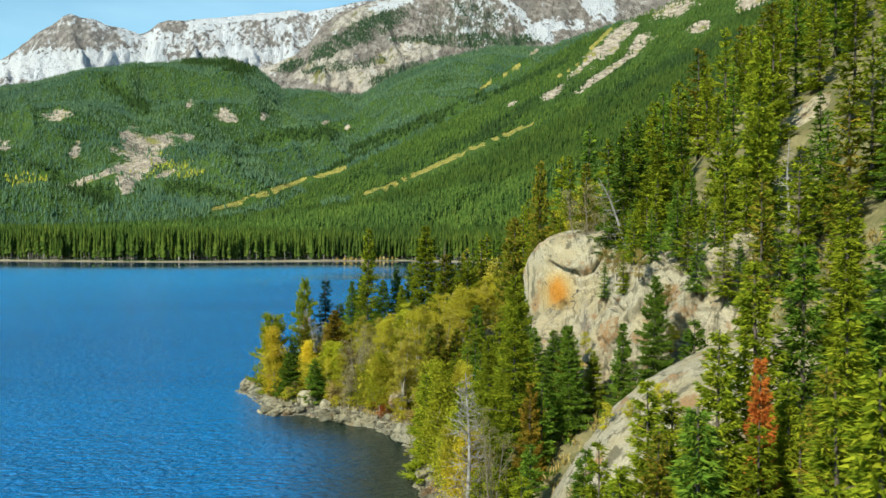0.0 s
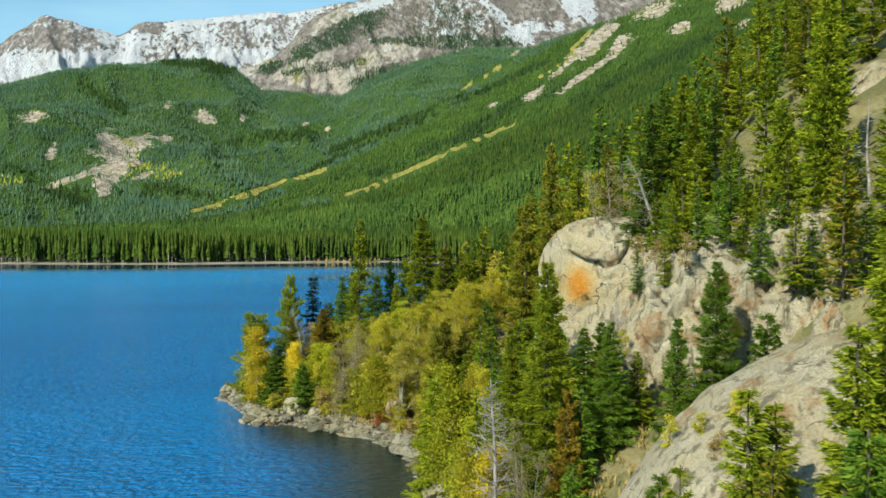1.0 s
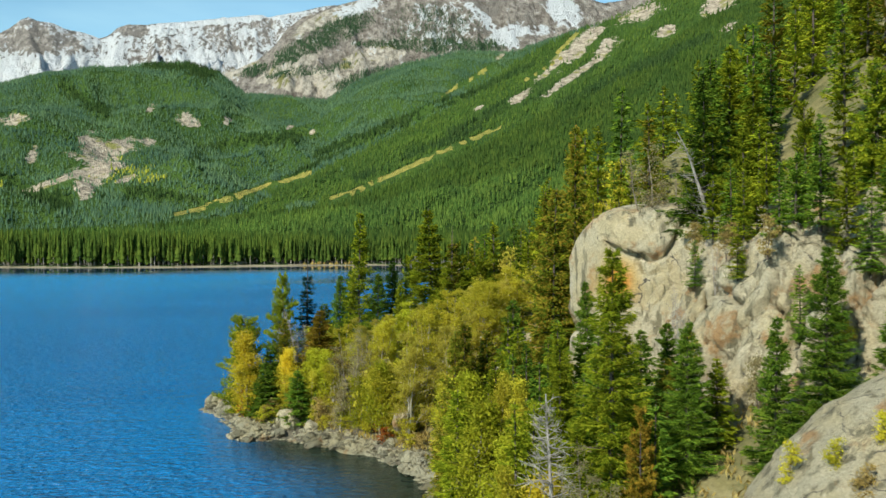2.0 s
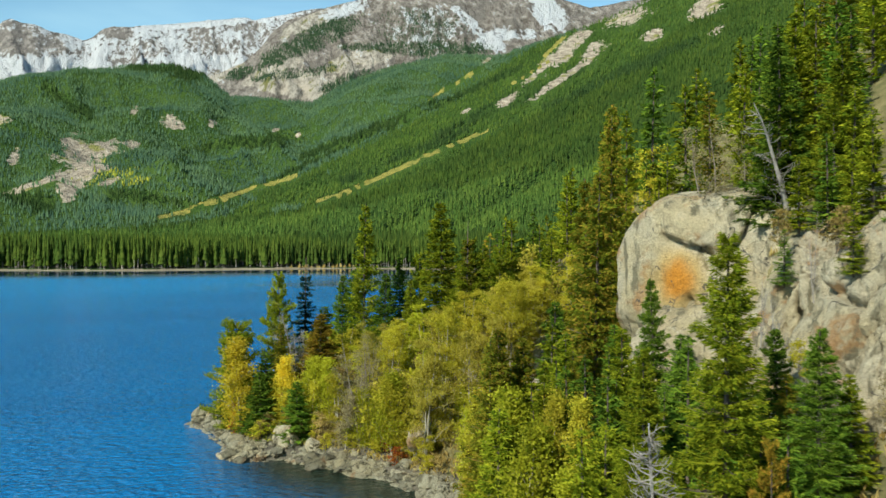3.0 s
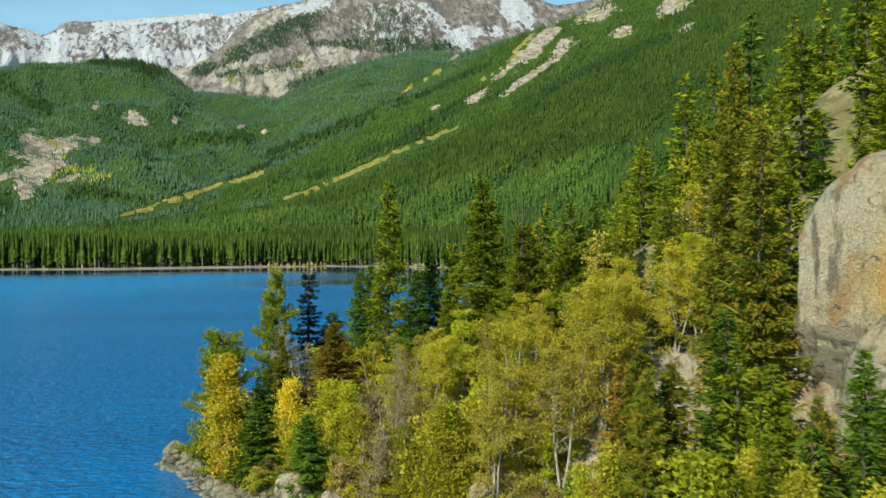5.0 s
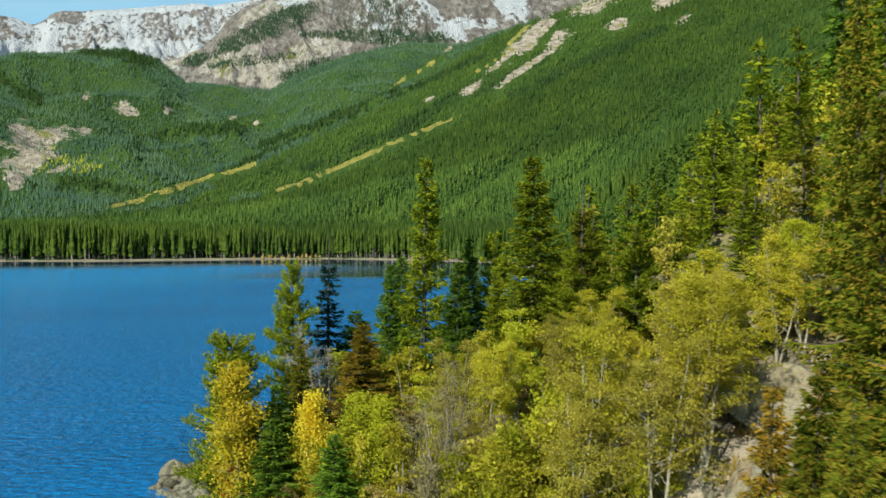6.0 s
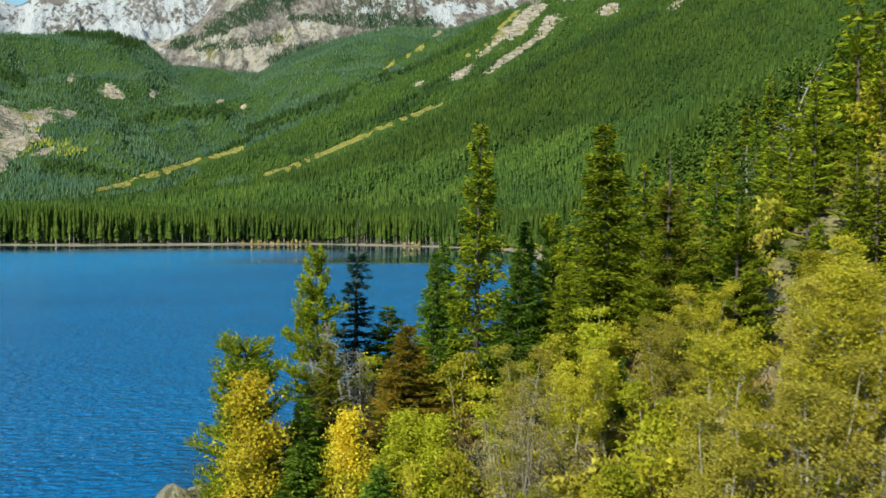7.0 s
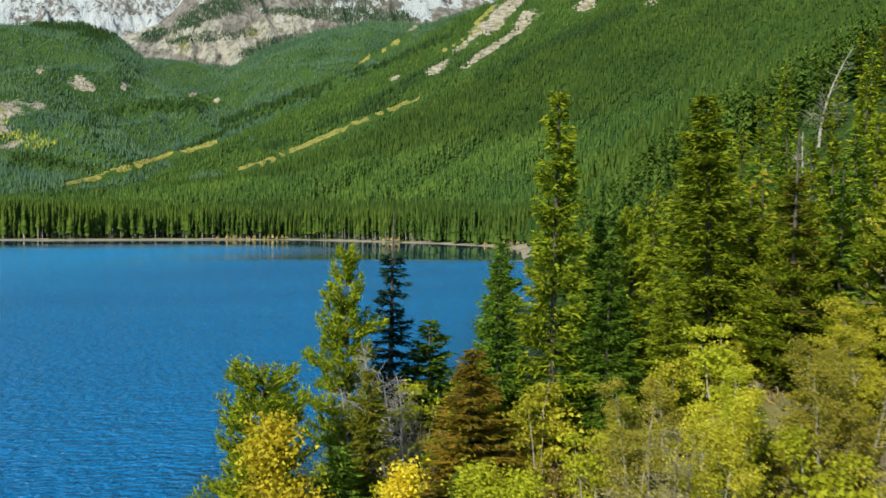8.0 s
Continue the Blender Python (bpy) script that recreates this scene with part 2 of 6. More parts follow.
def mountain_material(name, rock_dark, rock_light, pale_dark=(0.25, 0.22, 0.18), pale_light=(0.60, 0.53, 0.43)):
    """Bare alpine rock, pale rubble aprons, and snow where the ground's own cover values let it lie."""
    m, n, l = nodes_of(name)
    b = n["Principled BSDF"]
    b.inputs["Roughness"].default_value = 0.9
    b.inputs["Specular IOR Level"].default_value = 0.15

    def math_node(op, a, c):
        q = n.new("ShaderNodeMath")
        q.operation = op
        for i, v in enumerate((a, c)):
            if isinstance(v, (int, float)):
                q.inputs[i].default_value = v
            else:
                l.new(v, q.inputs[i])
        return q.outputs[0]

    def cover(key):
        at = n.new("ShaderNodeAttribute")
        at.attribute_name = key
        return at.outputs["Fac"]

    crag = noise_node(n, l, 0.010, 6, 0.62, (1.2, 0.7, 1.0))
    fine = noise_node(n, l, 0.034, 9, 0.74, (1.5, 0.6, 0.8))
    rock = ramp(n, l, fine, ((0.41, rock_dark), (0.58, rock_light)))
    rock = mix(n, l, steps(n, l, noise_node(n, l, 0.013, 5, 0.6), 0.52, 0.62), rock, tuple(0.55 * c for c in rock_light))
    rubble_tint = ramp(n, l, fine, ((0.40, pale_dark), (0.54, pale_light)))
    rubble_tint = mix(n, l, steps(n, l, noise_node(n, l, 0.016, 5, 0.6), 0.57, 0.64), rubble_tint, (0.23, 0.22, 0.07))
    where = math_node("ADD", cover("pale"), math_node("MULTIPLY", math_node("SUBTRACT", crag, 0.5), 2.2))
    rock = mix(n, l, steps(n, l, where, 0.42, 0.56), rock, rubble_tint)
    lie = math_node("ADD", math_node("MULTIPLY", math_node("SUBTRACT", crag, 0.5), 3.6), math_node("MULTIPLY", math_node("SUBTRACT", fine, 0.5), 8.5))
    snow = steps(n, l, math_node("ADD", lie, cover("snow")), -0.12, 0.12)
    l.new(mix(n, l, snow, rock, (0.65, 0.66, 0.67)), b.inputs["Base Color"])
    bump(n, l, b, math_node("ADD", crag, math_node("MULTIPLY", fine, 0.9)), 1.0, 42.0)
    return m


M_SPRUCE = leaf_material("spruce needles", (0.030, 0.068, 0.010), (0.110, 0.196, 0.020), (0.21, 0.295, 0.030), 0.34)
M_BLUE = leaf_material("blue spruce needles", (0.010, 0.030, 0.024), (0.026, 0.070, 0.050), (0.06, 0.115, 0.07), 0.3)
M_PINE = leaf_material("pine needles", (0.062, 0.100, 0.008), (0.190, 0.238, 0.014), (0.335, 0.350, 0.023), 0.32)
M_RUST = leaf_material("rusty needles", (0.11, 0.11, 0.014), (0.27, 0.20, 0.022), (0.47, 0.28, 0.035))
M_MIXED = leaf_material("pine needles with rusty sprays", (0.062, 0.100, 0.010), (0.165, 0.198, 0.016), (0.35, 0.235, 0.03))
M_RED = leaf_material("red dead needles", (0.20, 0.06, 0.012), (0.42, 0.12, 0.022), (0.50, 0.20, 0.035))
M_GOLD = leaf_material("golden aspen leaves", (0.46, 0.36, 0.02), (0.64, 0.51, 0.032), (0.77, 0.65, 0.07), 0.42)
M_LIME = leaf_material("lime aspen leaves", (0.248, 0.267, 0.015), (0.368, 0.386, 0.024), (0.497, 0.488, 0.046), 0.42)
M_OLIVE = leaf_material("olive aspen leaves", (0.273, 0.258, 0.021), (0.429, 0.391, 0.030), (0.582, 0.520, 0.054), 0.42)
M_TAN = leaf_material("tan aspen leaves", (0.27, 0.238, 0.034), (0.42, 0.368, 0.048), (0.55, 0.49, 0.075), 0.4)
M_DRY = leaf_material("dry grey twigs", (0.178, 0.150, 0.071), (0.271, 0.234, 0.108), (0.346, 0.304, 0.150), 0.35)
M_SHRUB = leaf_material("rust red shrub leaves", (0.22, 0.045, 0.012), (0.40, 0.10, 0.02), (0.45, 0.22, 0.04))
M_GRASS = leaf_material("dry grass", (0.20, 0.15, 0.04), (0.34, 0.25, 0.075), (0.45, 0.36, 0.13))
M_FAR = leaf_material("far forest needles", (0.050, 0.098, 0.022), (0.080, 0.140, 0.029), (0.118, 0.180, 0.036), 0.42, 0.02, 0.016)
# pale blue of distance haze is mixed into these fir colours
M_HIGH_HAZE = leaf_material("fir needles with haze tint", (0.066, 0.126, 0.076), (0.100, 0.176, 0.094), (0.134, 0.215, 0.104), 0.42, 0.01, 0.007)
M_BENCH = leaf_material("lakeside conifer needles", (0.060, 0.112, 0.022), (0.105, 0.170, 0.030), (0.160, 0.225, 0.040), 0.42, 0.03, 0.03)
M_DARK_FIR = leaf_material("dark fir needles", (0.022, 0.048, 0.016), (0.038, 0.074, 0.022), (0.060, 0.102, 0.030), 0.38, 0.01)
M_TREELINE = leaf_material("stunted fir needles", (0.032, 0.062, 0.036), (0.055, 0.098, 0.050), (0.085, 0.130, 0.062), 0.35, 0.01)
M_ASPEN_FAR = leaf_material("far aspen leaves", (0.19, 0.23, 0.03), (0.29, 0.32, 0.04), (0.42, 0.41, 0.06), 0.25, 0.02)
M_BARK = surface_material("conifer bark", ((0.3, (0.07, 0.055, 0.04)), (0.7, (0.15, 0.12, 0.095))), 2.0, 14)
M_ASPEN_BARK = surface_material("pale aspen bark", ((0.35, (0.27, 0.24, 0.17)), (0.65, (0.46, 0.42, 0.32))), 3.0, 10, second=((0.12, 0.10, 0.08), 0.60, 0.66, 4.0))
M_TWIG = surface_material("grey-brown twigs", ((0.3, (0.15, 0.12, 0.085)), (0.7, (0.27, 0.23, 0.17))), 3.0, 14)
M_DEAD = surface_material("weathered grey wood", ((0.3, (0.24, 0.21, 0.18)), (0.7, (0.42, 0.385, 0.33))), 3.0, 16)
M_SOIL = surface_material("dry slope soil and grass", ((0.3, (0.12, 0.11, 0.045)), (0.5, (0.19, 0.165, 0.07)), (0.7, (0.27, 0.235, 0.12))), 0.35, 5.0, second=((0.12, 0.115, 0.045), 0.46, 0.58, 0.5))


def hill_material():
    """Forest floor, broken by talus and by meadow where the ground's own cover values say so."""
    m, n, l = nodes_of("forested hill ground")
    b = n["Principled BSDF"]
    b.inputs["Roughness"].default_value = 0.95
    b.inputs["Specular IOR Level"].default_value = 0.1
    big, small = noise_node(n, l, 0.02, 5), noise_node(n, l, 0.11, 7, 0.7)
    # dark needle green that stands in for shade in the gaps between trees
    floor = ramp(n, l, big, ((0.3, (0.035, 0.075, 0.014)), (0.7, (0.070, 0.120, 0.022))))
    talus = ramp(n, l, small, ((0.38, (0.19, 0.155, 0.115)), (0.5, (0.38, 0.315, 0.235)), (0.62, (0.54, 0.46, 0.35))))
    talus = mix(n, l, steps(n, l, noise_node(n, l, 0.025, 5, 0.6), 0.56, 0.64), talus, (0.24, 0.23, 0.07))
    meadow = ramp(n, l, small, ((0.36, (0.16, 0.18, 0.04)), (0.62, (0.38, 0.315, 0.075))))
    col = floor
    for cover, tint in (("talus", talus), ("meadow", meadow)):
        at = n.new("ShaderNodeAttribute")
        at.attribute_name = cover
        ad = n.new("ShaderNodeMath")
        ad.operation = "MULTIPLY_ADD"
        ad.inputs[1].default_value = 2.0
        l.new(small, ad.inputs[0])
        l.new(at.outputs["Fac"], ad.inputs[2])
        col = mix(n, l, steps(n, l, ad.outputs[0], 0.98, 1.16), col, tint)
    l.new(col, b.inputs["Base Color"])
    bump(n, l, b, small, 1.0, 9.0)
    return m


M_HILL = hill_material()
M_BEACH = surface_material("shore gravel", ((0.3, (0.17, 0.14, 0.09)), (0.7, (0.36, 0.30, 0.20))), 0.06, 1.0)
M_SCREE = surface_material("sandy scree", ((0.3, (0.33, 0.27, 0.185)), (0.7, (0.50, 0.42, 0.30))), 0.5, 7.0, relief=0.9, relief_size=0.2, second=((0.20, 0.17, 0.12), 0.58, 0.66, 2.0))
M_SHORE = surface_material("wet shore stones", ((0.3, (0.085, 0.075, 0.052)), (0.7, (0.20, 0.175, 0.125))), 0.8, 6.0, relief=0.9, relief_size=0.2)
M_BED = surface_material("lake bed", ((0.3, (0.09, 0.08, 0.045)), (0.7, (0.17, 0.15, 0.085))), 0.3, 3.0)
M_ROCK = rock_material("granite", None, 1.0, 0.93)
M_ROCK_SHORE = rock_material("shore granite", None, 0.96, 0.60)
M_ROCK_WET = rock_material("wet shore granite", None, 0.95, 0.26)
M_ROCK_NOSE = rock_material("granite with orange lichen", ((23.7, 64.7, 13.5), 1.6), 1.0, 1.0)
M_CLIFF_FAR = mountain_material("alpine rock", (0.145, 0.12, 0.10), (0.42, 0.37, 0.315))
M_SNOW = mountain_material("snowy range", (0.15, 0.135, 0.12), (0.44, 0.39, 0.345))


def water_material():
    m, n, l = nodes_of("lake water")
    b = n["Principled BSDF"]
    b.inputs["Roughness"].default_value = 0.2
    b.inputs["IOR"].default_value = 1.333
    bed_and_reflection, calm = n.new("ShaderNodeAttribute"), n.new("ShaderNodeAttribute")
    bed_and_reflection.attribute_name, calm.attribute_name = "bed_and_reflection", "calm"
    deep = ramp(n, l, noise_node(n, l, 0.012, 3, 0.5, (0.4, 1.6, 1)), ((0.35, (0.003, 0.130, 0.345)), (0.65, (0.005, 0.165, 0.415))))
    # pale sky reflection at a grazing view, painted into the far water's colour
    sky_sheen = n.new("ShaderNodeAttribute")
    sky_sheen.attribute_name = "sky_sheen"
    deep = mix(n, l, sky_sheen.outputs["Fac"], deep, (0.010, 0.225, 0.50))
    # dark over the shelving bed, and as painted tree reflections along both shores
    l.new(mix(n, l, bed_and_reflection.outputs["Fac"], deep, (0.020, 0.030, 0.018)), b.inputs["Base Color"])
    sheen = n.new("ShaderNodeMapRange")
    sheen.inputs["To Min"].default_value, sheen.inputs["To Max"].default_value = 0.2, 0.0
    l.new(calm.outputs["Fac"], sheen.inputs["Value"])
    l.new(sheen.outputs[0], b.inputs["Roughness"])
    a = noise_node(n, l, 1.6, 4, 0.55, (0.75, 1.15, 1))
    c = noise_node(n, l, 0.3, 3, 0.55, (0.7, 1.3, 1))
    ad = n.new("ShaderNodeMath")
    ad.operation = "MULTIPLY_ADD"
    ad.inputs[1].default_value = 0.9
    l.new(c, ad.inputs[0])
    l.new(a, ad.inputs[2])
    bp = n.new("ShaderNodeBump")
    bp.inputs["Distance"].default_value = 1.0
    still = n.new("ShaderNodeMapRange")
    still.inputs["To Min"].default_value, still.inputs["To Max"].default_value = 1.0, 0.0
    l.new(calm.outputs["Fac"], still.inputs["Value"])
    l.new(still.outputs[0], bp.inputs["Strength"])
    l.new(ad.outputs[0], bp.inputs["Height"])
    l.new(bp.outputs[0], b.inputs["Normal"])
    return m


M_WATER = water_material()

# ---- the lie of the land ----
HUB = (1.0, -1.6)
EYE_Z = 17.7
SHORE = [(14, -900), (12, -60), (11, 0), (11.3, 30), (11.8, 51), (12.2, 56), (12.2, 60), (13.0, 65), (13.5, 70), (13.5, 74.5), (12.6, 76.4),
         (11.5, 79.7), (8.3, 83.2), (6.1, 86.0), (3.2, 86.2), (1.7, 88.2), (2.1, 91), (1.2, 95.3), (0.3, 98.8), (-0.7, 101.4), (0.6, 104),
         (4, 106), (9, 107.5), (14, 110), (20, 115.5), (28, 125),
         (45, 155), (75, 220), (120, 320), (168, 424), (165, 455), (150, 505), (95, 566), (20, 556), (-30, 548), (-90, 565), (-150, 590),
         (-400, 660), (-1500, 900), (-5000, 1500), (-5000, 6000), (6000, 6000), (6000, -900)]


def inland(x, y):
    """Distance from the water's edge, positive on land."""
    pts = np.array(SHORE, float)
    best = np.full(np.shape(x), 1e9)
    inside = np.zeros(np.shape(x), bool)
    for (ax, ay), (bx, by) in zip(pts, np.roll(pts, -1, 0)):
        ex, ey = bx - ax, by - ay
        u = np.clip(((x - ax) * ex + (y - ay) * ey) / (ex * ex + ey * ey), 0, 1)
        best = np.minimum(best, np.hypot(x - ax - u * ex, y - ay - u * ey))
        cross = ((ay > y) != (by > y)) & (x < (bx - ax) * (y - ay) / (by - ay + 1e-12) + ax)
        inside ^= cross
    return np.where(inside, best, -best)


SOUTH = [(0, 0.2), (1.5, 1.4), (4, 4.2), (6, 6.0), (8.5, 7.2), (12, 9.0), (14.5, 13.0), (17, 16.8), (20, 19.4), (28, 26.6), (60, 50), (120, 85), (300, 170), (900, 330)]
NORTH = [(0, 0.2), (1, 0.65), (3, 1.5), (5, 3.0), (9, 5.9), (17, 8.9), (22, 13.5), (28, 20.5), (40, 30), (60, 42), (150, 72), (300, 88), (900, 95)]

# bearing in degrees east of north, rise of the crest in degrees
RISE_1 = [(-20, 0.5), (-14, 0.7), (-4.8, 1.1), (4.1, 2.1), (7.6, 2.6), (12.7, 4.4), (17.6, 6.7), (22.6, 9.2), (26.6, 11.3), (30.6, 13.7), (34.6, 15.6), (39, 17.8), (46, 19.8), (60, 18)]
RISE_2 = [(-20, 0.8), (-14, 1.0), (-4.8, 1.3), (-1.6, 1.6), (2, 2.8), (5.5, 4.1), (10.8, 6.7), (16.2, 9.3), (18.5, 11.2), (21.5, 12.7), (24.9, 13.8), (29.9, 15.8), (36, 17.9), (46, 20.2), (60, 18)]
RISE_3 = [(-24, 7.6), (-14.0, 8.4), (-12.3, 8.75), (-9.5, 9.74), (-6.4, 10.2), (-3.7, 10.67), (-1.4, 10.85), (0.4, 10.4), (2.0, 9.1), (4.1, 9.0), (6.9, 8.9), (9.1, 10.2), (11.9, 11.2), (15.2, 11.9), (18.4, 11.8), (20.5, 12.4), (23.2, 13.2), (30, 13.9), (45, 15.2), (60, 14)]
RISE_4 = [(-5, 5.5), (-1.0, 9.3), (0.5, 10.0), (2.7, 11.0), (3.8, 12.0), (4.5, 12.9), (5.5, 13.65), (7.0, 14.2), (8.7, 14.7), (10.9, 15.3), (16.2, 16.1), (21.5, 15.3), (24.3, 14.4), (28.3, 14.9), (33, 15.5), (45, 15.2), (60, 12)]
RISE_5 = [(-26, 7.6), (-16.9, 8.6), (-14.0, 9.7), (-13.4, 10.2), (-12.2, 11.3), (-11.3, 11.95), (-10.7, 12.45), (-10.3, 12.62), (-9.8, 12.48), (-9.0, 12.42), (-8.3, 12.1), (-7.2, 12.0), (-6.5, 11.8), (-6.0, 12.0), (-5.5, 12.4), (-4.9, 12.65), (-3.5, 12.78), (-1.4, 13.1), (0.3, 13.35), (2.0, 13.63), (2.9, 13.7), (3.4, 13.58), (5.2, 14), (7.0, 14.4), (9.8, 14.5), (16, 14.1), (23, 13.8), (45, 11.8), (60, 10)]

# broad fields by bearing, rise, half width along and across, turn, weight
SNOW_RANGE = [(-10.1, 9.7, 4.4, 0.8, 8, 1.5), (-5.6, 11.0, 0.5, 1.2, 0, 0.9), (-0.9, 11.3, 1.7, 0.4, -42, 0.9), (0.6, 10.95, 2.6, 0.4, 0, 0.9), (0.9, 13.28, 4.4, 0.2, 8.5, 1.3), (-6.9, 11.6, 0.9, 0.3, -20, 0.6),
              (-10.7, 11.5, 1.7, 1.0, 10, -0.8), (-8.6, 11.2, 1.4, 0.7, -22, -0.5), (-4.6, 12.35, 0.9, 0.4, 0, -0.7), (0.6, 12.3, 1.6, 0.5, -30, -0.35), (3.0, 13.0, 0.6, 0.5, 0, -0.6), (-13.2, 10.2, 1.2, 0.6, 45, -0.5)]
SNOW_PEAK = [(17.3, 13.2, 2.2, 0.28, -42, 1.7), (19.5, 12.9, 1.7, 0.36, -4, 1.8), (21.9, 13.9, 1.3, 0.75, -38, 2.0), (18.1, 12.3, 1.0, 0.45, -10, 1.7), (13.8, 13.2, 2.4, 1.5, 0, 0.95), (15.6, 12.6, 1.6, 0.8, 0, 0.3),
             (9.2, 14.4, 2.2, 0.4, 20, 1.6), (21.0, 15.0, 1.6, 0.4, -30, 1.4), (16.2, 15.8, 3.0, 0.4, 0, 1.4)]
PALE_PEAK = [(6.4, 9.6, 3.0, 0.8, -4, 1.0), (9.6, 11.2, 2.4, 0.6, 14, 1.0), (4.6, 10.6, 2.6, 0.35, 25, 0.8), (7.0, 13.6, 2.4, 0.4, 25, 0.9), (1.5, 10.3, 1.5, 0.3, 24, 0.9)]
WOOD_PEAK = [(7.3, 12.6, 2.6, 0.62, 24, 1.0), (4.7, 11.3, 1.2, 0.5, 35, 0.8), (10.7, 12.05, 2.0, 0.22, 0, 0.7), (13.6, 13.0, 2.6, 1.3, 0, 0.22), (14.6, 12.0, 3.4, 0.4, 0, 0.9), (5.0, 10.25, 1.6, 0.3, 10, 0.5), (9.2, 9.9, 1.6, 0.45, 20, 0.8), (2.6, 10.3, 0.8, 0.3, 20, 0.8), (7.4, 10.6, 1.5, 0.25, 15, 0.35)]


def fields(az, el, spots, start=0.0):
    """Sum of soft-edged fields on a mountain side."""
    total = np.full(np.shape(az), float(start))
    for a, e, p, q, turn, weight in spots:
        c, sn = math.cos(radians(turn)), math.sin(radians(turn))
        u, v = (az - a) * c + (el - e) * sn, -(az - a) * sn + (el - e) * c
        total = total + weight * smooth(1.35, 0.65, np.sqrt((u / p) ** 2 + (v / q) ** 2))
    return total


def ridge(az, r, rise, foot, crest, trees, rough, power=1.1, back=0.55, crown=0.0):
    """A mountain side from its foot up to its crest, falling away behind."""
    top = EYE_Z + crest * np.tan(np.radians(curve_at(rise, az))) - trees
    u = np.clip((r - foot) / (crest - foot), 0, 1)
    z = 2.0 + (top - 2.0) * u ** power
    z = np.where(r > crest, top - back * (r - crest), z)
    return np.where(r < foot, -50.0, z + rough * np.clip(4 * u * (1.0 - u), crown * (u > 0.5), 1))


def far_land(az, r):
    """Height of the mountains round the head of the lake, and which of them is on top."""
    x, y = HUB[0] + r * np.sin(np.radians(az)), HUB[1] + r * np.cos(np.radians(az))
    side = smooth(5, 30, az)
    lean = curve_at(RISE_1, az) * 0 + np.degrees(np.arctan2(r - 640, 900)) * 0.25 - 0.41 * az
    furrow = vnoise(lean / 0.55, az / 9 + 4, 17) + 0.6 * vnoise(lean / 0.24, az / 6, 19)
    z1 = ridge(az, r, RISE_1, 640 - 60 * side, 960 + 420 * side, 12, 5 * fbm(x / 90, y / 90, 3, 3) + 5 * furrow * smooth(4, 14, az), 1.25)
    z2 = ridge(az, r, RISE_2, 900, 1500 + 300 * side, 12, 16 * fbm(x / 160, y / 160, 4, 5) + 9 * furrow, 1.15)
    z3 = ridge(az, r, RISE_3, 1050, 2650 + 0 * az, 12, 60 * fbm(x / 300, y / 300, 4, 7) + 70 * ridged(x / 230 + y / 900, y / 520, 3, 8), 1.2)
    # ribs and gullies run down the bare faces
    warp = 0.5 * fbm(x / 260, y / 260, 3, 9)
    z4 = ridge(az, r, RISE_4, 2100, 3300 + 0 * az, 0, 75 * ridged(az / 2.4 + r / 900 + warp, r / 900, 4, 11) + 17 * ridged(az / 0.6 + r / 500 + 2 * warp, r / 260, 3, 12) - 25, 1.1, 0.8, 0.06)
    z5 = ridge(az, r, RISE_5, 2700, 4350 + 0 * az, 0, 120 * ridged(az / 2.1 - r / 1500 + warp, r / 1300, 4, 13) + 46 * ridged(az / 0.55 + r / 700 + 2 * warp, r / 500, 4, 14) - 30, 1.25, 0.9, 0.06)
    layers = np.stack((z1, z2, z3, z4, z5))
    fade = np.where((az < -40) | (az > 75), 0.0, 1.0)
    return np.max(layers, 0) * fade - 60 * (1 - fade), np.argmax(layers, 0)


def near_land(x, y, d):
    e = x - 12.0
    south = np.interp(e, [p[0] for p in SOUTH], [p[1] for p in SOUTH])
    north = np.interp(d, [p[0] for p in NORTH], [p[1] for p in NORTH])
    edge = 67 + 0.55 * np.clip(x - 25, 0, 200)
    w = smooth(-7, 7, (y - edge) / (1 + 0.03 * np.clip(x - 25, 0, 200)))
    z = np.minimum(south, 0.2 + 1.35 * d) * (1 - w) + north * w
    # the cleft behind the nose
    z = z - 3.0 * np.exp(-((x - 25.5) / 2.6) ** 2 - ((y - 60.3) / 3.2) ** 2)
    return z + (0.45 * fbm(x / 5, y / 5, 4, 21) + 0.12 * fbm(x / 0.9, y / 0.9, 2, 23)) * smooth(0.3, 3, d)


def land(x, y):
    """Height of the ground, distance inland, the layer of the mountains."""
    x, y = np.asarray(x, float), np.asarray(y, float)
    d = inland(x, y) - 0.7 * (y < 130)
    r = np.hypot(x - HUB[0], y - HUB[1])
    az = np.degrees(np.arctan2(x - HUB[0], y - HUB[1]))
    far, layer = far_land(az, r)
    near = near_land(x, y, d)
    flat = np.minimum(near, 0.1 + 0.06 * np.clip(d, 0, 13) + 0.03 * np.clip(d - 13, 0, 60))
    north = smooth(380, 470, y) * smooth(-20, 60, 300 - x)
    z = near * (1 - north) + flat * north
    z = z * (1 - smooth(420, 680, r)) + np.minimum(z, 3.0) * smooth(420, 680, r)
    z = np.where(r > 400, np.maximum(z, far), z)
    z = np.where(d < 0, np.maximum(-9, 0.38 * d - 0.1), z)
    return z, d, np.where(z <= far + 1e-6, layer, -1)


def height(x, y):
    return float(land(np.array([x]), np.array([y]))[0][0])


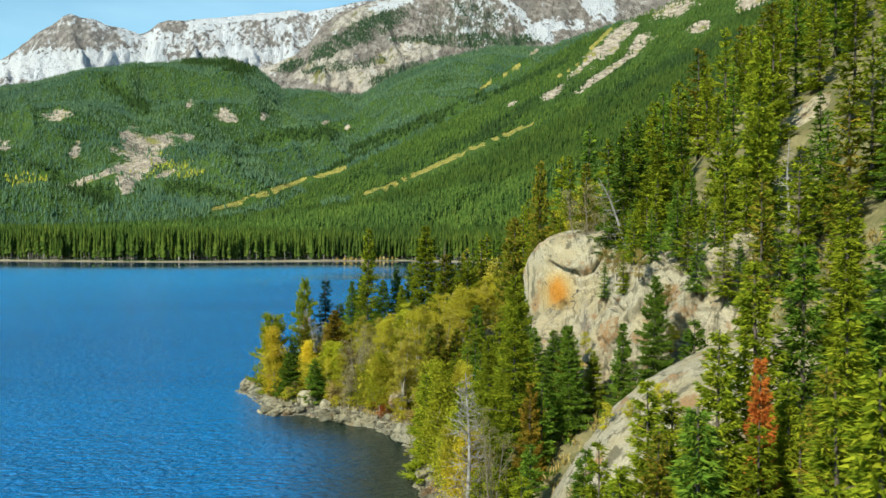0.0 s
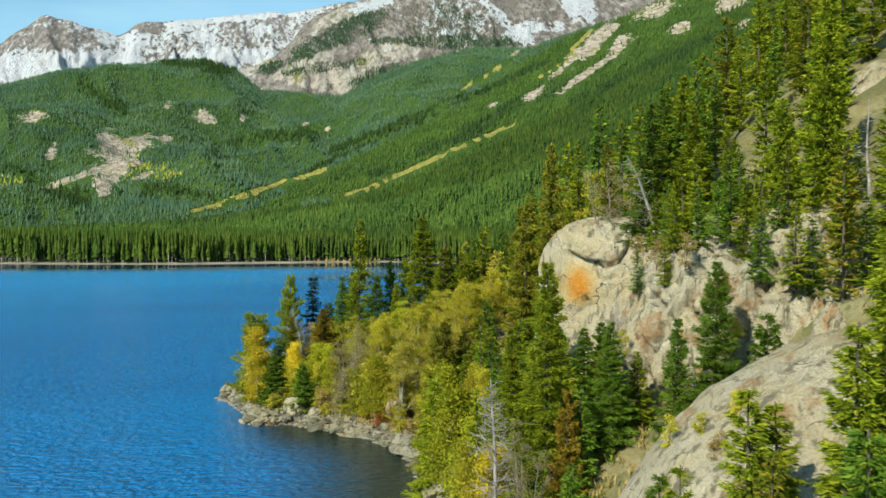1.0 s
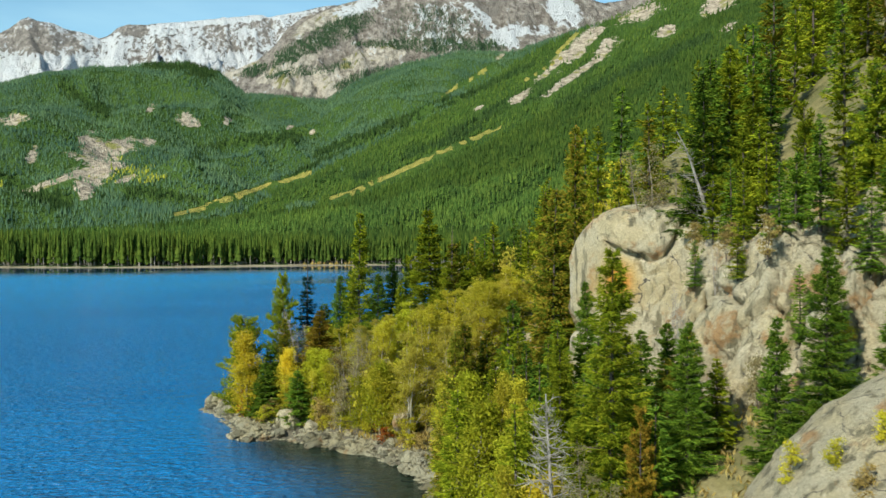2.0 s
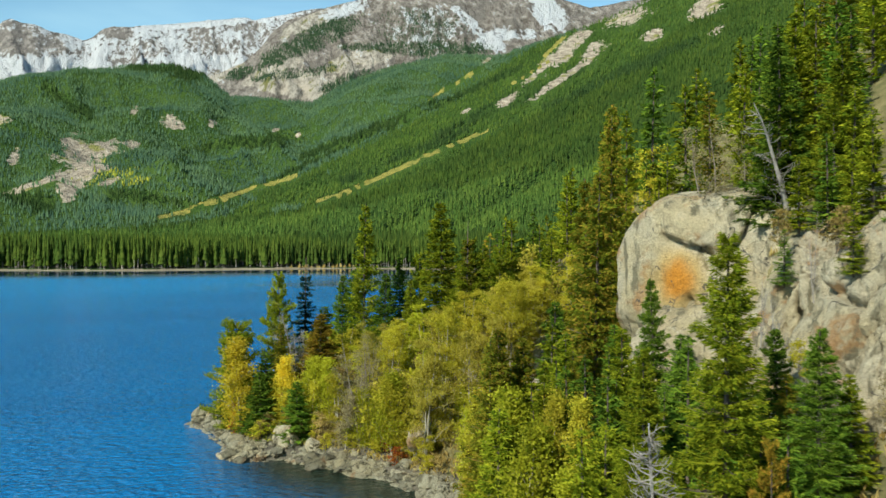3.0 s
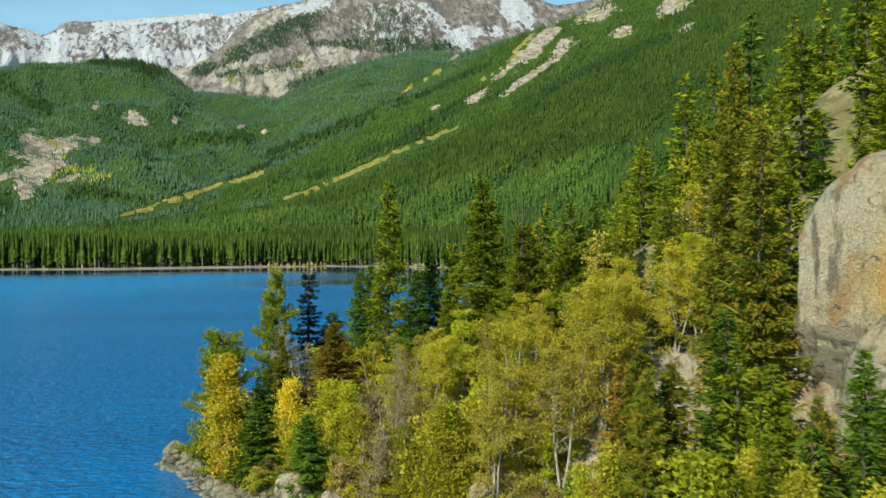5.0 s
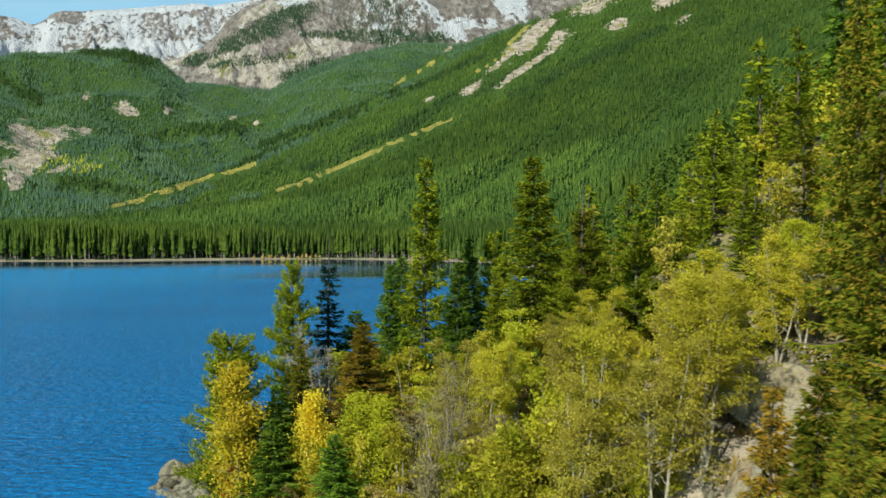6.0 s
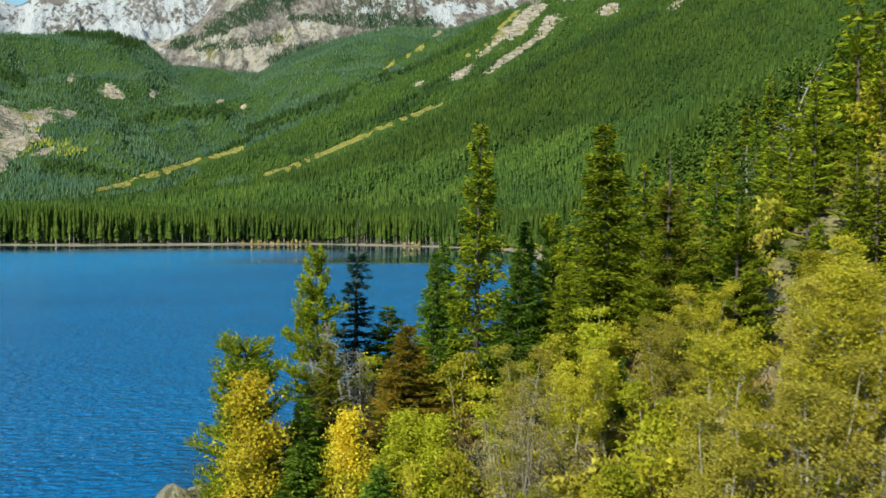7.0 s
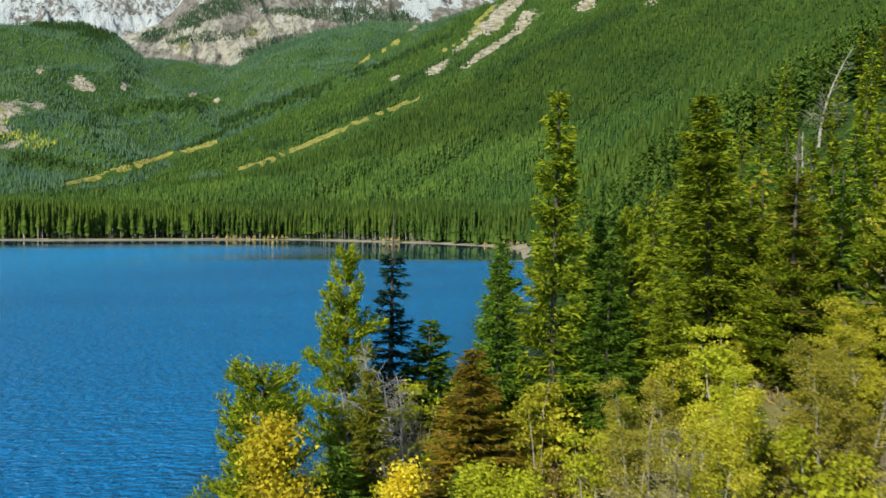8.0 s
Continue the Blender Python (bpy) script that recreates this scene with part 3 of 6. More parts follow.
# clearings, by bearing, rise, half width along and across, turn
PATCHES = [(-6.7, 4.7, 1.3, 0.6, 15), (-6.7, 5.3, 1.15, 0.85, 10), (-5.2, 5.65, 0.9, 0.6, 0), (-3.8, 5.85, 0.7, 0.32, 0), (-7.75, 3.75, 3.1, 0.24, 21), (-6.3, 4.25, 1.5, 0.55, 20), (-7.2, 3.25, 0.75, 0.6, 0), (-7.25, 2.6, 0.4, 0.5, 0), (-4.9, 3.6, 0.7, 0.22, 20),
           (-1.6, 7.35, 0.5, 0.5, 0), (-1.25, 7.0, 0.85, 0.26, 0), (-10.9, 6.85, 0.75, 0.3, 14), (-13.9, 4.9, 0.6, 0.35, 20), (-3.7, 7.7, 0.4, 0.2, 30), (0.8, 7.2, 0.3, 0.2, 0), (-10.1, 4.8, 0.28, 0.4, -30),
           (4.6, 6.9, 0.32, 0.13, 30), (22.7, 11.85, 1.6, 0.48, 38), (21.0, 10.5, 1.4, 0.17, 36), (22.9, 10.4, 2.7, 0.19, 33), (24.2, 11.6, 0.9, 0.4, 35), (26.6, 13.6, 1.4, 0.5, 15), (28.0, 12.5, 0.9, 0.32, 28), (18.9, 8.7, 0.8, 0.2, 30), (31.0, 13.8, 1.0, 0.4, 20),
           (16.5, 8.2, 0.4, 0.12, 25), (31.5, 12.4, 0.5, 0.3, 30), (6.0, 6.6, 0.35, 0.1, 30), (19.2, 12.0, 0.5, 0.18, 35), (17.9, 11.4, 0.4, 0.14, 35)]
STRIPES = [((-2.2, 1.45), (-0.9, 1.75), 0.10), ((-0.9, 1.75), (2.0, 2.85), 0.16), ((2.0, 2.85), (5.9, 4.1), 0.10), ((7.1, 2.5), (8.7, 3.0), 0.07),
           ((8.7, 3.0), (11.2, 4.1), 0.12), ((11.2, 4.1), (14.4, 5.6), 0.12), ((14.4, 5.6), (17.8, 6.95), 0.08), ((14.1, 8.9), (17.4, 10.8), 0.05), ((19.3, 9.8), (21.6, 11.1), 0.05), ((21.3, 11.4), (22.6, 12.6), 0.09)]


# lines of darker firs down the slopes
DARK_STANDS = [((8.72, 3.62), (16.43, 6.8), 0.22), ((4.1, 3.38), (11.59, 7.32), 0.2), ((6.23, 5.03), (14.46, 8.71), 0.22), ((14.64, 6.46), (20.15, 9.33), 0.3), ((21.2, 8.13), (30.3, 11.78), 0.25), ((11.59, 7.07), (19.79, 10.64), 0.18), ((-0.75, 5.51), (6.23, 6.44), 0.4), ((-8.29, 8.77), (-6.07, 7.22), 0.5), ((-3.76, 10.27), (-0.05, 10.23), 0.5), ((19.09, 8.07), (23.62, 10.52), 0.22), ((-12.31, 3.69), (-8.33, 1.96), 0.5), ((-4.78, 2.68), (-0.42, 2.14), 0.3)]


def dark_firs(az, el):
    """How far inside a stand of dark firs a place lies."""
    inside = np.full(np.shape(az), -1.0)
    for (a0, e0), (a1, e1), w in DARK_STANDS:
        u = np.clip(((az - a0) * (a1 - a0) + (el - e0) * (e1 - e0)) / ((a1 - a0) ** 2 + (e1 - e0) ** 2), 0, 1)
        inside = np.maximum(inside, 1 - np.hypot(az - a0 - u * (a1 - a0), el - e0 - u * (e1 - e0)) / w)
    return inside


def clearing(az, el, wobble):
    """How far inside bare rock and inside meadow a place on the mountain side lies."""
    rock = np.full(np.shape(az), -1.0)
    for a, e, p, q, turn in PATCHES:
        c, s = math.cos(radians(turn)), math.sin(radians(turn))
        u, v = (az - a) * c + (el - e) * s, -(az - a) * s + (el - e) * c
        rock = np.maximum(rock, 1 - np.sqrt((u / p) ** 2 + (v / q) ** 2))
    meadow = np.full(np.shape(az), -1.0)
    for (a0, e0), (a1, e1), w in STRIPES:
        u = np.clip(((az - a0) * (a1 - a0) + (el - e0) * (e1 - e0)) / ((a1 - a0) ** 2 + (e1 - e0) ** 2), 0, 1)
        meadow = np.maximum(meadow, 1 - np.hypot(az - a0 - u * (a1 - a0), el - e0 - u * (e1 - e0)) / w)
    return rock + 0.85 * wobble, 1.25 * meadow + 0.25 + 0.5 * wobble


def build_ground():
    az = np.concatenate((np.arange(-22, -14.5, 0.3), np.arange(-14.5, 31, 0.15), np.arange(31, 54, 0.22), np.arange(54, 338, 4.0)))
    r = np.concatenate((np.arange(1, 24, 2.0), np.arange(24, 122, 1.0), np.geomspace(122, 540, 55), np.arange(546, 700, 6.0),
                        np.geomspace(706, 1500, 60), np.geomspace(1515, 2560, 50), np.arange(2590, 3340, 26.0), np.geomspace(3370, 3700, 7), np.arange(3730, 4380, 24.0), (4480, 4600, 4800, 4960)))
    A, R = np.meshgrid(az, r, indexing="ij")
    X, Y = HUB[0] + R * np.sin(np.radians(A)), HUB[1] + R * np.cos(np.radians(A))
    A = np.where(A > 180, A - 360, A)
    Z, D, K = land(X, Y)
    n, m = A.shape
    verts = np.concatenate((np.stack((X, Y, Z), -1).reshape(-1, 3), [[HUB[0], HUB[1], float(Z[0, 0])]]))
    i, j = np.meshgrid(np.arange(n), np.arange(m - 1), indexing="ij")
    k = (i + 1) % n
    quads = np.stack((i * m + j, i * m + j + 1, k * m + j + 1, k * m + j), -1).reshape(-1, 4)
    fan = np.stack((np.full(n, n * m), np.arange(n) * m, ((np.arange(n) + 1) % n) * m), -1)
    # kind of ground at each face's corner
    el = np.degrees(np.arctan2(Z - EYE_Z, R))
    wob = fbm(X / 30, Y / 30, 4, 31)
    rock, meadow = clearing(A, el, wob)
    hill = (K >= 0) & (K < 3)
    kind = np.where(D < 0, 4, 0)
    kind = np.where((R > 130) & (D > 0), 1, kind)
    kind = np.where(K == 3, 2, kind)
    kind = np.where(K == 4, 3, kind)
    kind = np.where((R > 350) & (D > -8) & (D < 5.5 + 7 * wob) & (Z < 6), 5, kind)
    scree = (R < 130) & (D > 5) & (X > 17.5) & (Y > 70) & (Y < 88) & (X - 17.5 > 0.12 * (Y - 70)) & (X < 29)
    kind = np.where(scree, 6, kind)
    kind = np.where((R < 130) & (D > -3) & (D < 1.5), 7, kind)
    slots = np.concatenate((kind[i, j].reshape(-1), np.full(n, 4)))
    me = mesh_of("ground", verts, [quads, fan], True, slots)
    # quads come first in the face list as they were given
    rock, meadow = np.where(hill, rock, -1), np.where(hill, meadow, -1)
    snow = np.where(K == 3, fields(A, el, SNOW_PEAK, -1.15), fields(A, el, SNOW_RANGE, 0.02))
    pale = fields(A, el, PALE_PEAK)
    for cover, value in (("talus", rock), ("meadow", meadow), ("snow", snow), ("pale", pale)):
        at = me.attributes.new(cover, "FLOAT", "POINT")
        at.data.foreach_set("value", np.concatenate((value.ravel(), [-1])).astype(np.float32))
    for mat in (M_SOIL, M_HILL, M_CLIFF_FAR, M_SNOW, M_BED, M_BEACH, M_SCREE, M_SHORE):
        me.materials.append(mat)
    return tagged(new("ground", me), "mountain valley ground with forest slopes, talus, snow and a lake bed", "ground", kind="structure")


build_ground()


def build_water():
    az = np.concatenate((np.arange(-22, 52, 0.5), np.arange(52, 338, 6.0)))
    r = np.concatenate(([2.0, 20], np.arange(40, 122, 1.2), np.geomspace(125, 470, 20), np.arange(480, 640, 8.0), (700, 1200, 2500, 4950)))
    A, R = np.meshgrid(az, r, indexing="ij")
    X, Y = HUB[0] + R * np.sin(np.radians(A)), HUB[1] + R * np.cos(np.radians(A))
    d = inland(X, Y)
    n, m = A.shape
    i, j = np.meshgrid(np.arange(n), np.arange(m - 1), indexing="ij")
    k = (i + 1) % n
    quads = np.stack((i * m + j, i * m + j + 1, k * m + j + 1, k * m + j), -1).reshape(-1, 4)
    fan = np.stack((np.full(n, n * m), np.arange(n) * m, ((np.arange(n) + 1) % n) * m), -1)
    verts = np.concatenate((np.stack((X, Y, 0 * X), -1).reshape(-1, 3), [[HUB[0], HUB[1], 0]]))
    me = mesh_of("water", verts, [quads, fan], True)
    # shelving bed near the shore, tree reflections painted in along both shores; still water in the lee of the far
    # wood; sky reflection painted far out
    for name, value in (("bed_and_reflection", smooth(-13.0, -1.5, d) * smooth(-1, 6, X) * (R < 200) + 0.8 * smooth(-120, -60, d) * (Y > 330)), ("calm", 0.2 * smooth(-12, -2, d) * (R < 130) + smooth(-165, -50, d + 30 * fbm(X / 90, Y / 30, 3, 95)) * (Y > 330)), ("sky_sheen", smooth(95, 420, Y) * smooth(-60, -130, d))):
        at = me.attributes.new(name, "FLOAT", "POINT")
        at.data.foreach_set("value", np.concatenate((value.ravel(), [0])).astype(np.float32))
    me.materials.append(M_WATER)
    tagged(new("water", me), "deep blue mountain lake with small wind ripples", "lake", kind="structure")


build_water()


# ---- far woods ----
def cone_tree(tiers, sides, trunk, rng, slim=0.16, low=0.12):
    """A small conifer of unit height: stacked ragged skirts on a stem."""
    v, t = [], []
    for k in range(tiers):
        z0, z1 = low + (0.92 - low) * k / tiers, min(1.0, low + (0.92 - low) * (k + 1) / tiers + 0.16)
        rad = slim * (1 - 0.80 * k / tiers)
        base = len(v)
        for s in range(sides):
            a = 2 * math.pi * (s + 0.5 * (k % 2)) / sides
            q = rad * rng.uniform(0.65, 1.25)
            v.append((q * math.cos(a), q * math.sin(a), z0 + rng.uniform(-0.05, 0.05)))
        v.append((0, 0, z1))
        t += [(base + s, base + (s + 1) % sides, base + sides) for s in range(sides)]
    if trunk:
        base = len(v)
        for s in range(3):
            a = 2 * math.pi * s / 3
            v += [(0.012 * math.cos(a), 0.012 * math.sin(a), -0.03), (0.008 * math.cos(a), 0.008 * math.sin(a), 0.4)]
        t += [tuple(base + q for q in f) for f in ((0, 2, 3), (0, 3, 1), (2, 4, 5), (2, 5, 3), (4, 0, 1), (4, 1, 5))]
    return np.array(v), np.array(t)


def spray_tree(rng, rows=17, per=7):
    """A conifer of unit height from short drooping sprays round a stem."""
    v, t = [], []
    for k in range(rows):
        z = 0.08 + 0.9 * k / rows
        for _ in range(per if k < rows - 3 else 4):
            a = rng.uniform(0, 6.283)
            q = (0.15 * (1 - z) ** 0.8 + 0.012) * rng.uniform(0.6, 1.2)
            w = 0.38 * q + 0.012
            c, s = math.cos(a), math.sin(a)
            b = len(v)
            v += [(0.2 * q * c + w * s, 0.2 * q * s - w * c, z + 0.02), (0.2 * q * c - w * s, 0.2 * q * s + w * c, z + 0.02), (q * c, q * s, z - 0.045 + rng.uniform(-0.02, 0.03))]
            t.append((b, b + 1, b + 2))
    return np.array(v), np.array(t)


def sow(name, label, places, tall, material, templates, rng, spread=(0.8, 1.3)):
    """Many trees in one mesh: the woods nobody could count."""
    g_v, g_t, base = [], [], 0
    pick = rng.integers(0, len(templates), len(places))
    for k, (tv, tt) in enumerate(templates):
        at = places[pick == k]
        h = tall[pick == k]
        if not len(at):
            continue
        a = rng.uniform(0, 6.283, len(at))
        w = h * rng.uniform(*spread, len(at))
        x = (tv[None, :, 0] * np.cos(a)[:, None] - tv[None, :, 1] * np.sin(a)[:, None]) * w[:, None] + at[:, 0, None]
        y = (tv[None, :, 0] * np.sin(a)[:, None] + tv[None, :, 1] * np.cos(a)[:, None]) * w[:, None] + at[:, 1, None]
        z = tv[None, :, 2] * h[:, None] + at[:, 2, None]
        g_v.append(np.stack((x, y, z), -1).reshape(-1, 3))
        g_t.append((tt[None] + (np.arange(len(at)) * len(tv))[:, None, None] + base).reshape(-1, 3))
        base += len(at) * len(tv)
    me = mesh_of(name, np.concatenate(g_v), [np.concatenate(g_t)], True)
    me.materials.append(material)
    return tagged(new(name, me), label, "forest", kind="stuff")


def scatter(rng, count, az0, az1, r0, r1, layers, tall, min_d=6.0):
    az = rng.uniform(az0, az1, count)
    r = np.sqrt(rng.uniform(r0 ** 2, r1 ** 2, count))
    x, y = HUB[0] + r * np.sin(np.radians(az)), HUB[1] + r * np.cos(np.radians(az))
    z, d, k = land(x, y)
    h = rng.uniform(*tall, count) * (1 + 0.18 * fbm(x / 60, y / 60, 3, 41))
    wob = fbm(x / 30, y / 30, 4, 31)
    stray = rng.normal(0, 0.45, count)
    keep = (d > min_d) & np.isin(k, layers)
    for up in (0.0, 0.45, 0.9):
        el = np.degrees(np.arctan2(z + up * h - EYE_Z, r))
        rock, meadow = clearing(az, el, wob + stray)
        keep &= ~(meadow > 0) & ~((rock > 0.02) & (rng.random(count) > 0.05))
    el = np.degrees(np.arctan2(z - EYE_Z, r))
    return np.stack((x, y, z - 0.2), -1), h, keep, az, r, d, el


def far_woods():
    rng = np.random.default_rng(5)
    simple = [cone_tree(2, 4, False, rng, 0.15) for _ in range(8)]
    plain = [cone_tree(1, 4, False, rng, 0.18) for _ in range(6)]
    slight = [cone_tree(1, 3, False, rng, 0.20) for _ in range(6)]
    full = [cone_tree(6, 5, False, rng, 0.14, low) for low in (0.1, 0.16, 0.22, 0.3, 0.36, 0.2, 0.28, 0.12)]
    stem = [(np.array([(0.011 * math.cos(a), 0.011 * math.sin(a), z) for z in (-0.05, 0.6) for a in (0, 2.1, 4.2)]), np.array(((0, 1, 4), (0, 4, 3), (1, 2, 5), (1, 5, 4), (2, 0, 3), (2, 3, 5))))]
    # the wood's edge along the far shore
    p, h, keep, az, r, d, el = scatter(rng, 34000, -20, 34, 380, 760, (-1, 0), (9, 21), 8)
    edge = keep & (d < 48) & (r > 420) & (d > 8 + 6 * fbm(p[:, 0] / 25, p[:, 1] / 25, 3, 43))
    sow("shore_forest", "tall dark conifers crowding the far lake shore", p[edge], h[edge], M_BENCH, full, rng, (0.42, 0.78))
    front = edge & (d < 30)
    sow("shore_stems", "pale straight stems of the conifers along the far shore", p[front], h[front], M_DEAD, stem, rng, (0.7, 1.0))
    rest = keep & (d >= 48) & (d < 110)
    sow("bench_forest", "dense conifer forest on the bench behind the far shore", p[rest], h[rest], M_FAR, simple, rng, (0.6, 1.0))
    p, h, keep, az, r, d, el = scatter(rng, 70000, -17, 46, 600, 1400, (-1, 0), (5.0, 10.0))
    keep &= d > 45
    far = r > 930
    old = keep & (dark_firs(az, el) + 0.9 * fbm(p[:, 0] / 40, p[:, 1] / 40, 3, 47) + rng.normal(0, 0.2, len(az)) > 0.25)
    sow("dark_slope_firs", "lines of dark firs down the valley slope", p[old], 1.25 * h[old], M_DARK_FIR, simple, rng, (0.6, 0.95))
    keep &= ~old
    sow("slope_forest", "dense green conifer forest on the valley slope", p[keep & ~far], h[keep & ~far], M_FAR, simple, rng, (0.7, 1.15))
    sow("upper_slope_forest", "dense green conifer forest high on the valley slope", p[keep & far], h[keep & far], M_FAR, plain, rng, (0.65, 1.1))
    p, h, keep, az, r, d, el = scatter(rng, 66000, -20, 44, 1000, 1850, (1,), (4.5, 10.0))
    old = keep & (dark_firs(az, el) + 0.9 * fbm(p[:, 0] / 50, p[:, 1] / 50, 3, 47) + rng.normal(0, 0.2, len(az)) > 0.25)
    sow("dark_spur_firs", "lines of dark firs down the second spur", p[old], 1.25 * h[old], M_DARK_FIR, plain, rng, (0.6, 0.95))
    keep &= ~old
    sow("spur_forest", "green conifer forest on the second spur", p[keep], h[keep], M_FAR, plain, rng, (0.65, 1.1))
    p, h, keep, az, r, d, el = scatter(rng, 98000, -16, 30, 1100, 2720, (2,), (4.5, 10.5))
    old = keep & (dark_firs(az, el) + 1.1 * fbm(p[:, 0] / 90, p[:, 1] / 120, 4, 49) + rng.normal(0, 0.2, len(az)) > 0.22)
    sow("dark_high_firs", "dark firs in bands on the mountain side", p[old], 1.2 * h[old], M_DARK_FIR, slight, rng, (0.65, 1.1))
    keep &= ~old
    sow("high_forest", "fir forest on the mountain side with a blue haze tint", p[keep], h[keep], M_HIGH_HAZE, slight, rng, (0.65, 1.15))
    # thin trees climbing the rocky mountain
    p, h, keep, az, r, d, el = scatter(rng, 120000, -2, 26, 2350, 3280, (3,), (7, 12))
    keep &= fields(az, el, WOOD_PEAK) * (1.1 + 0.9 * fbm(p[:, 0] / 60, p[:, 1] / 60, 3, 51)) > rng.random(len(az))
    sow("treeline_forest", "sparse dark firs climbing the bare mountain", p[keep], h[keep], M_TREELINE, slight, rng, (0.6, 1.0))
    # yellow aspens at the foot of the talus
    p, h, keep, az, r, d, el = scatter(rng, 30000, -14, 12, 1000, 2300, (1, 2), (6, 10))
    yellow = fbm(p[:, 0] / 70, p[:, 1] / 70, 3, 61)
    near_talus = np.exp(-((az + 5.0) / 2.2) ** 2 - ((el - 3.9) / 0.8) ** 2) + 0.8 * np.exp(-((az + 12.5) / 1.8) ** 2 - ((el - 2.9) / 0.5) ** 2)
    keep &= (near_talus * (0.6 + 1.4 * yellow) > 0.40)
    sow("aspen_grove", "yellow-green autumn aspens at the foot of the talus", p[keep], h[keep] * 0.8, M_ASPEN_FAR, plain, rng, (1.3, 2.0))
    # orange shrubs on the far beach
    p, h, keep, az, r, d, el = scatter(rng, 9000, -10, 30, 420, 640, (-1, 0), (1.2, 3.0), 5)
    keep &= (d < 13) & (fbm(p[:, 0] / 30, p[:, 1] / 30, 3, 71) > 0.1) & (az > 1)
    sow("shore_shrubs", "low orange and yellow shrubs along the far beach", p[keep], h[keep], M_GRASS, plain, rng, (2.0, 3.5))
    # the near mountain side beyond the trees that can be told apart
    p, h, keep, az, r, d, el = scatter(rng, 7000, 16, 58, 150, 640, (-1, 0), (8, 13), 3)
    keep &= (p[:, 1] > 60) & (d < 260) & (r < 640) & ((r > 185) | (az > 45))
    near = keep & (r < 330)
    ragged = [spray_tree(rng, 14, 6) for _ in range(6)]
    sow("hillside_forest", "conifers on the steep hillside beside the lake", p[near], h[near], M_BENCH, ragged, rng, (0.9, 1.3))
    keep &= ~near
    sow("lakeside_forest", "conifers on the slope along the far lakeside", p[keep], h[keep], M_FAR, simple, rng, (0.9, 1.3))


far_woods()

# ---- rocks ----
def unit_ball(level):
    bm = bmesh.new()
    bmesh.ops.create_icosphere(bm, subdivisions=level, radius=1)
    v = np.array([q.co[:] for q in bm.verts])
    f = np.array([[q.index for q in t.verts] for t in bm.faces])
    bm.free()
    return v, f


BALLS = {k: unit_ball(k) for k in (1, 2, 3, 5, 6)}


def noise3(v, scale, seed, octaves=4):
    a = fbm(v[:, 0] * scale + 31 + seed, v[:, 1] * scale + 0.7 * v[:, 2] * scale, octaves, seed)
    b = fbm(v[:, 1] * scale - 13, v[:, 2] * scale + 0.6 * v[:, 0] * scale + seed, octaves, seed + 50)
    return 0.5 * (a + b)


def rock_shape(seed, level=2, cuts=9, sharp=0.75, rough=0.08):
    """A boulder: a ball cut by planes and roughened."""
    rng = np.random.default_rng(seed)
    v, f = BALLS[level]
    v = v.copy()
    for _ in range(cuts):
        n = rng.normal(size=3)
        n /= np.linalg.norm(n)
        over = np.maximum(v @ n - rng.uniform(sharp - 0.2, sharp + 0.12), 0)
        v -= over[:, None] * n
    v *= (1 + rough * noise3(v, 2.2, seed))[:, None]
    return v, f


def cells3(q, size, seed):
    """Broken blocks: for each point its block's own push and tilt, and how near it is to a joint."""
    p = q / size
    home = np.floor(p)
    first, second = np.full(len(q), 9.0), np.full(len(q), 9.0)
    push, tilt = np.zeros(len(q)), np.zeros(len(q))
    for dx in (-1, 0, 1):
        for dy in (-1, 0, 1):
            for dz in (-1, 0, 1):
                c = home + np.array((dx, dy, dz))
                rnd = [lattice(c[:, 0] + 57 * c[:, 2], c[:, 1] + 131 * c[:, 2], seed + k) for k in range(7)]
                away = p - c - np.stack(rnd[:3], -1)
                dist = np.linalg.norm(away, axis=1)
                near = dist < first
                second = np.where(near, first, np.minimum(second, dist))
                push = np.where(near, rnd[3] - 0.5, push)
                lean = np.stack(rnd[4:7], -1) - 0.5
                tilt = np.where(near, np.sum(away * lean, 1), tilt)
                first = np.where(near, dist, first)
    return push, tilt, second - first


def broken(q, seed, blocks=(3.4, 1.2), push=0.2, lean=0.3, joint=0.22, joint_wide=0.03, stretch=(1, 1, 0.7), grain=0.16):
    """How far granite stands out at the points q: faceted blocks at two sizes, joints between, broad swells."""
    w = q + 0.35 * np.stack((noise3(q, 0.6, seed), noise3(q + 7, 0.6, seed + 1), noise3(q - 5, 0.6, seed + 2)), -1)
    w = w * np.array(stretch)
    out = 0.25 * noise3(q, 0.4, seed + 3)
    for k, size in enumerate(blocks):
        p, t, gap = cells3(w, size, seed + 11 * k)
        part_of = size / blocks[0]
        out = out + part_of * (push * p * 2 + lean * t) - joint * part_of * np.exp(-(gap / joint_wide) ** 2)
    return out + grain * noise3(q, 1.6, seed + 5, 5)


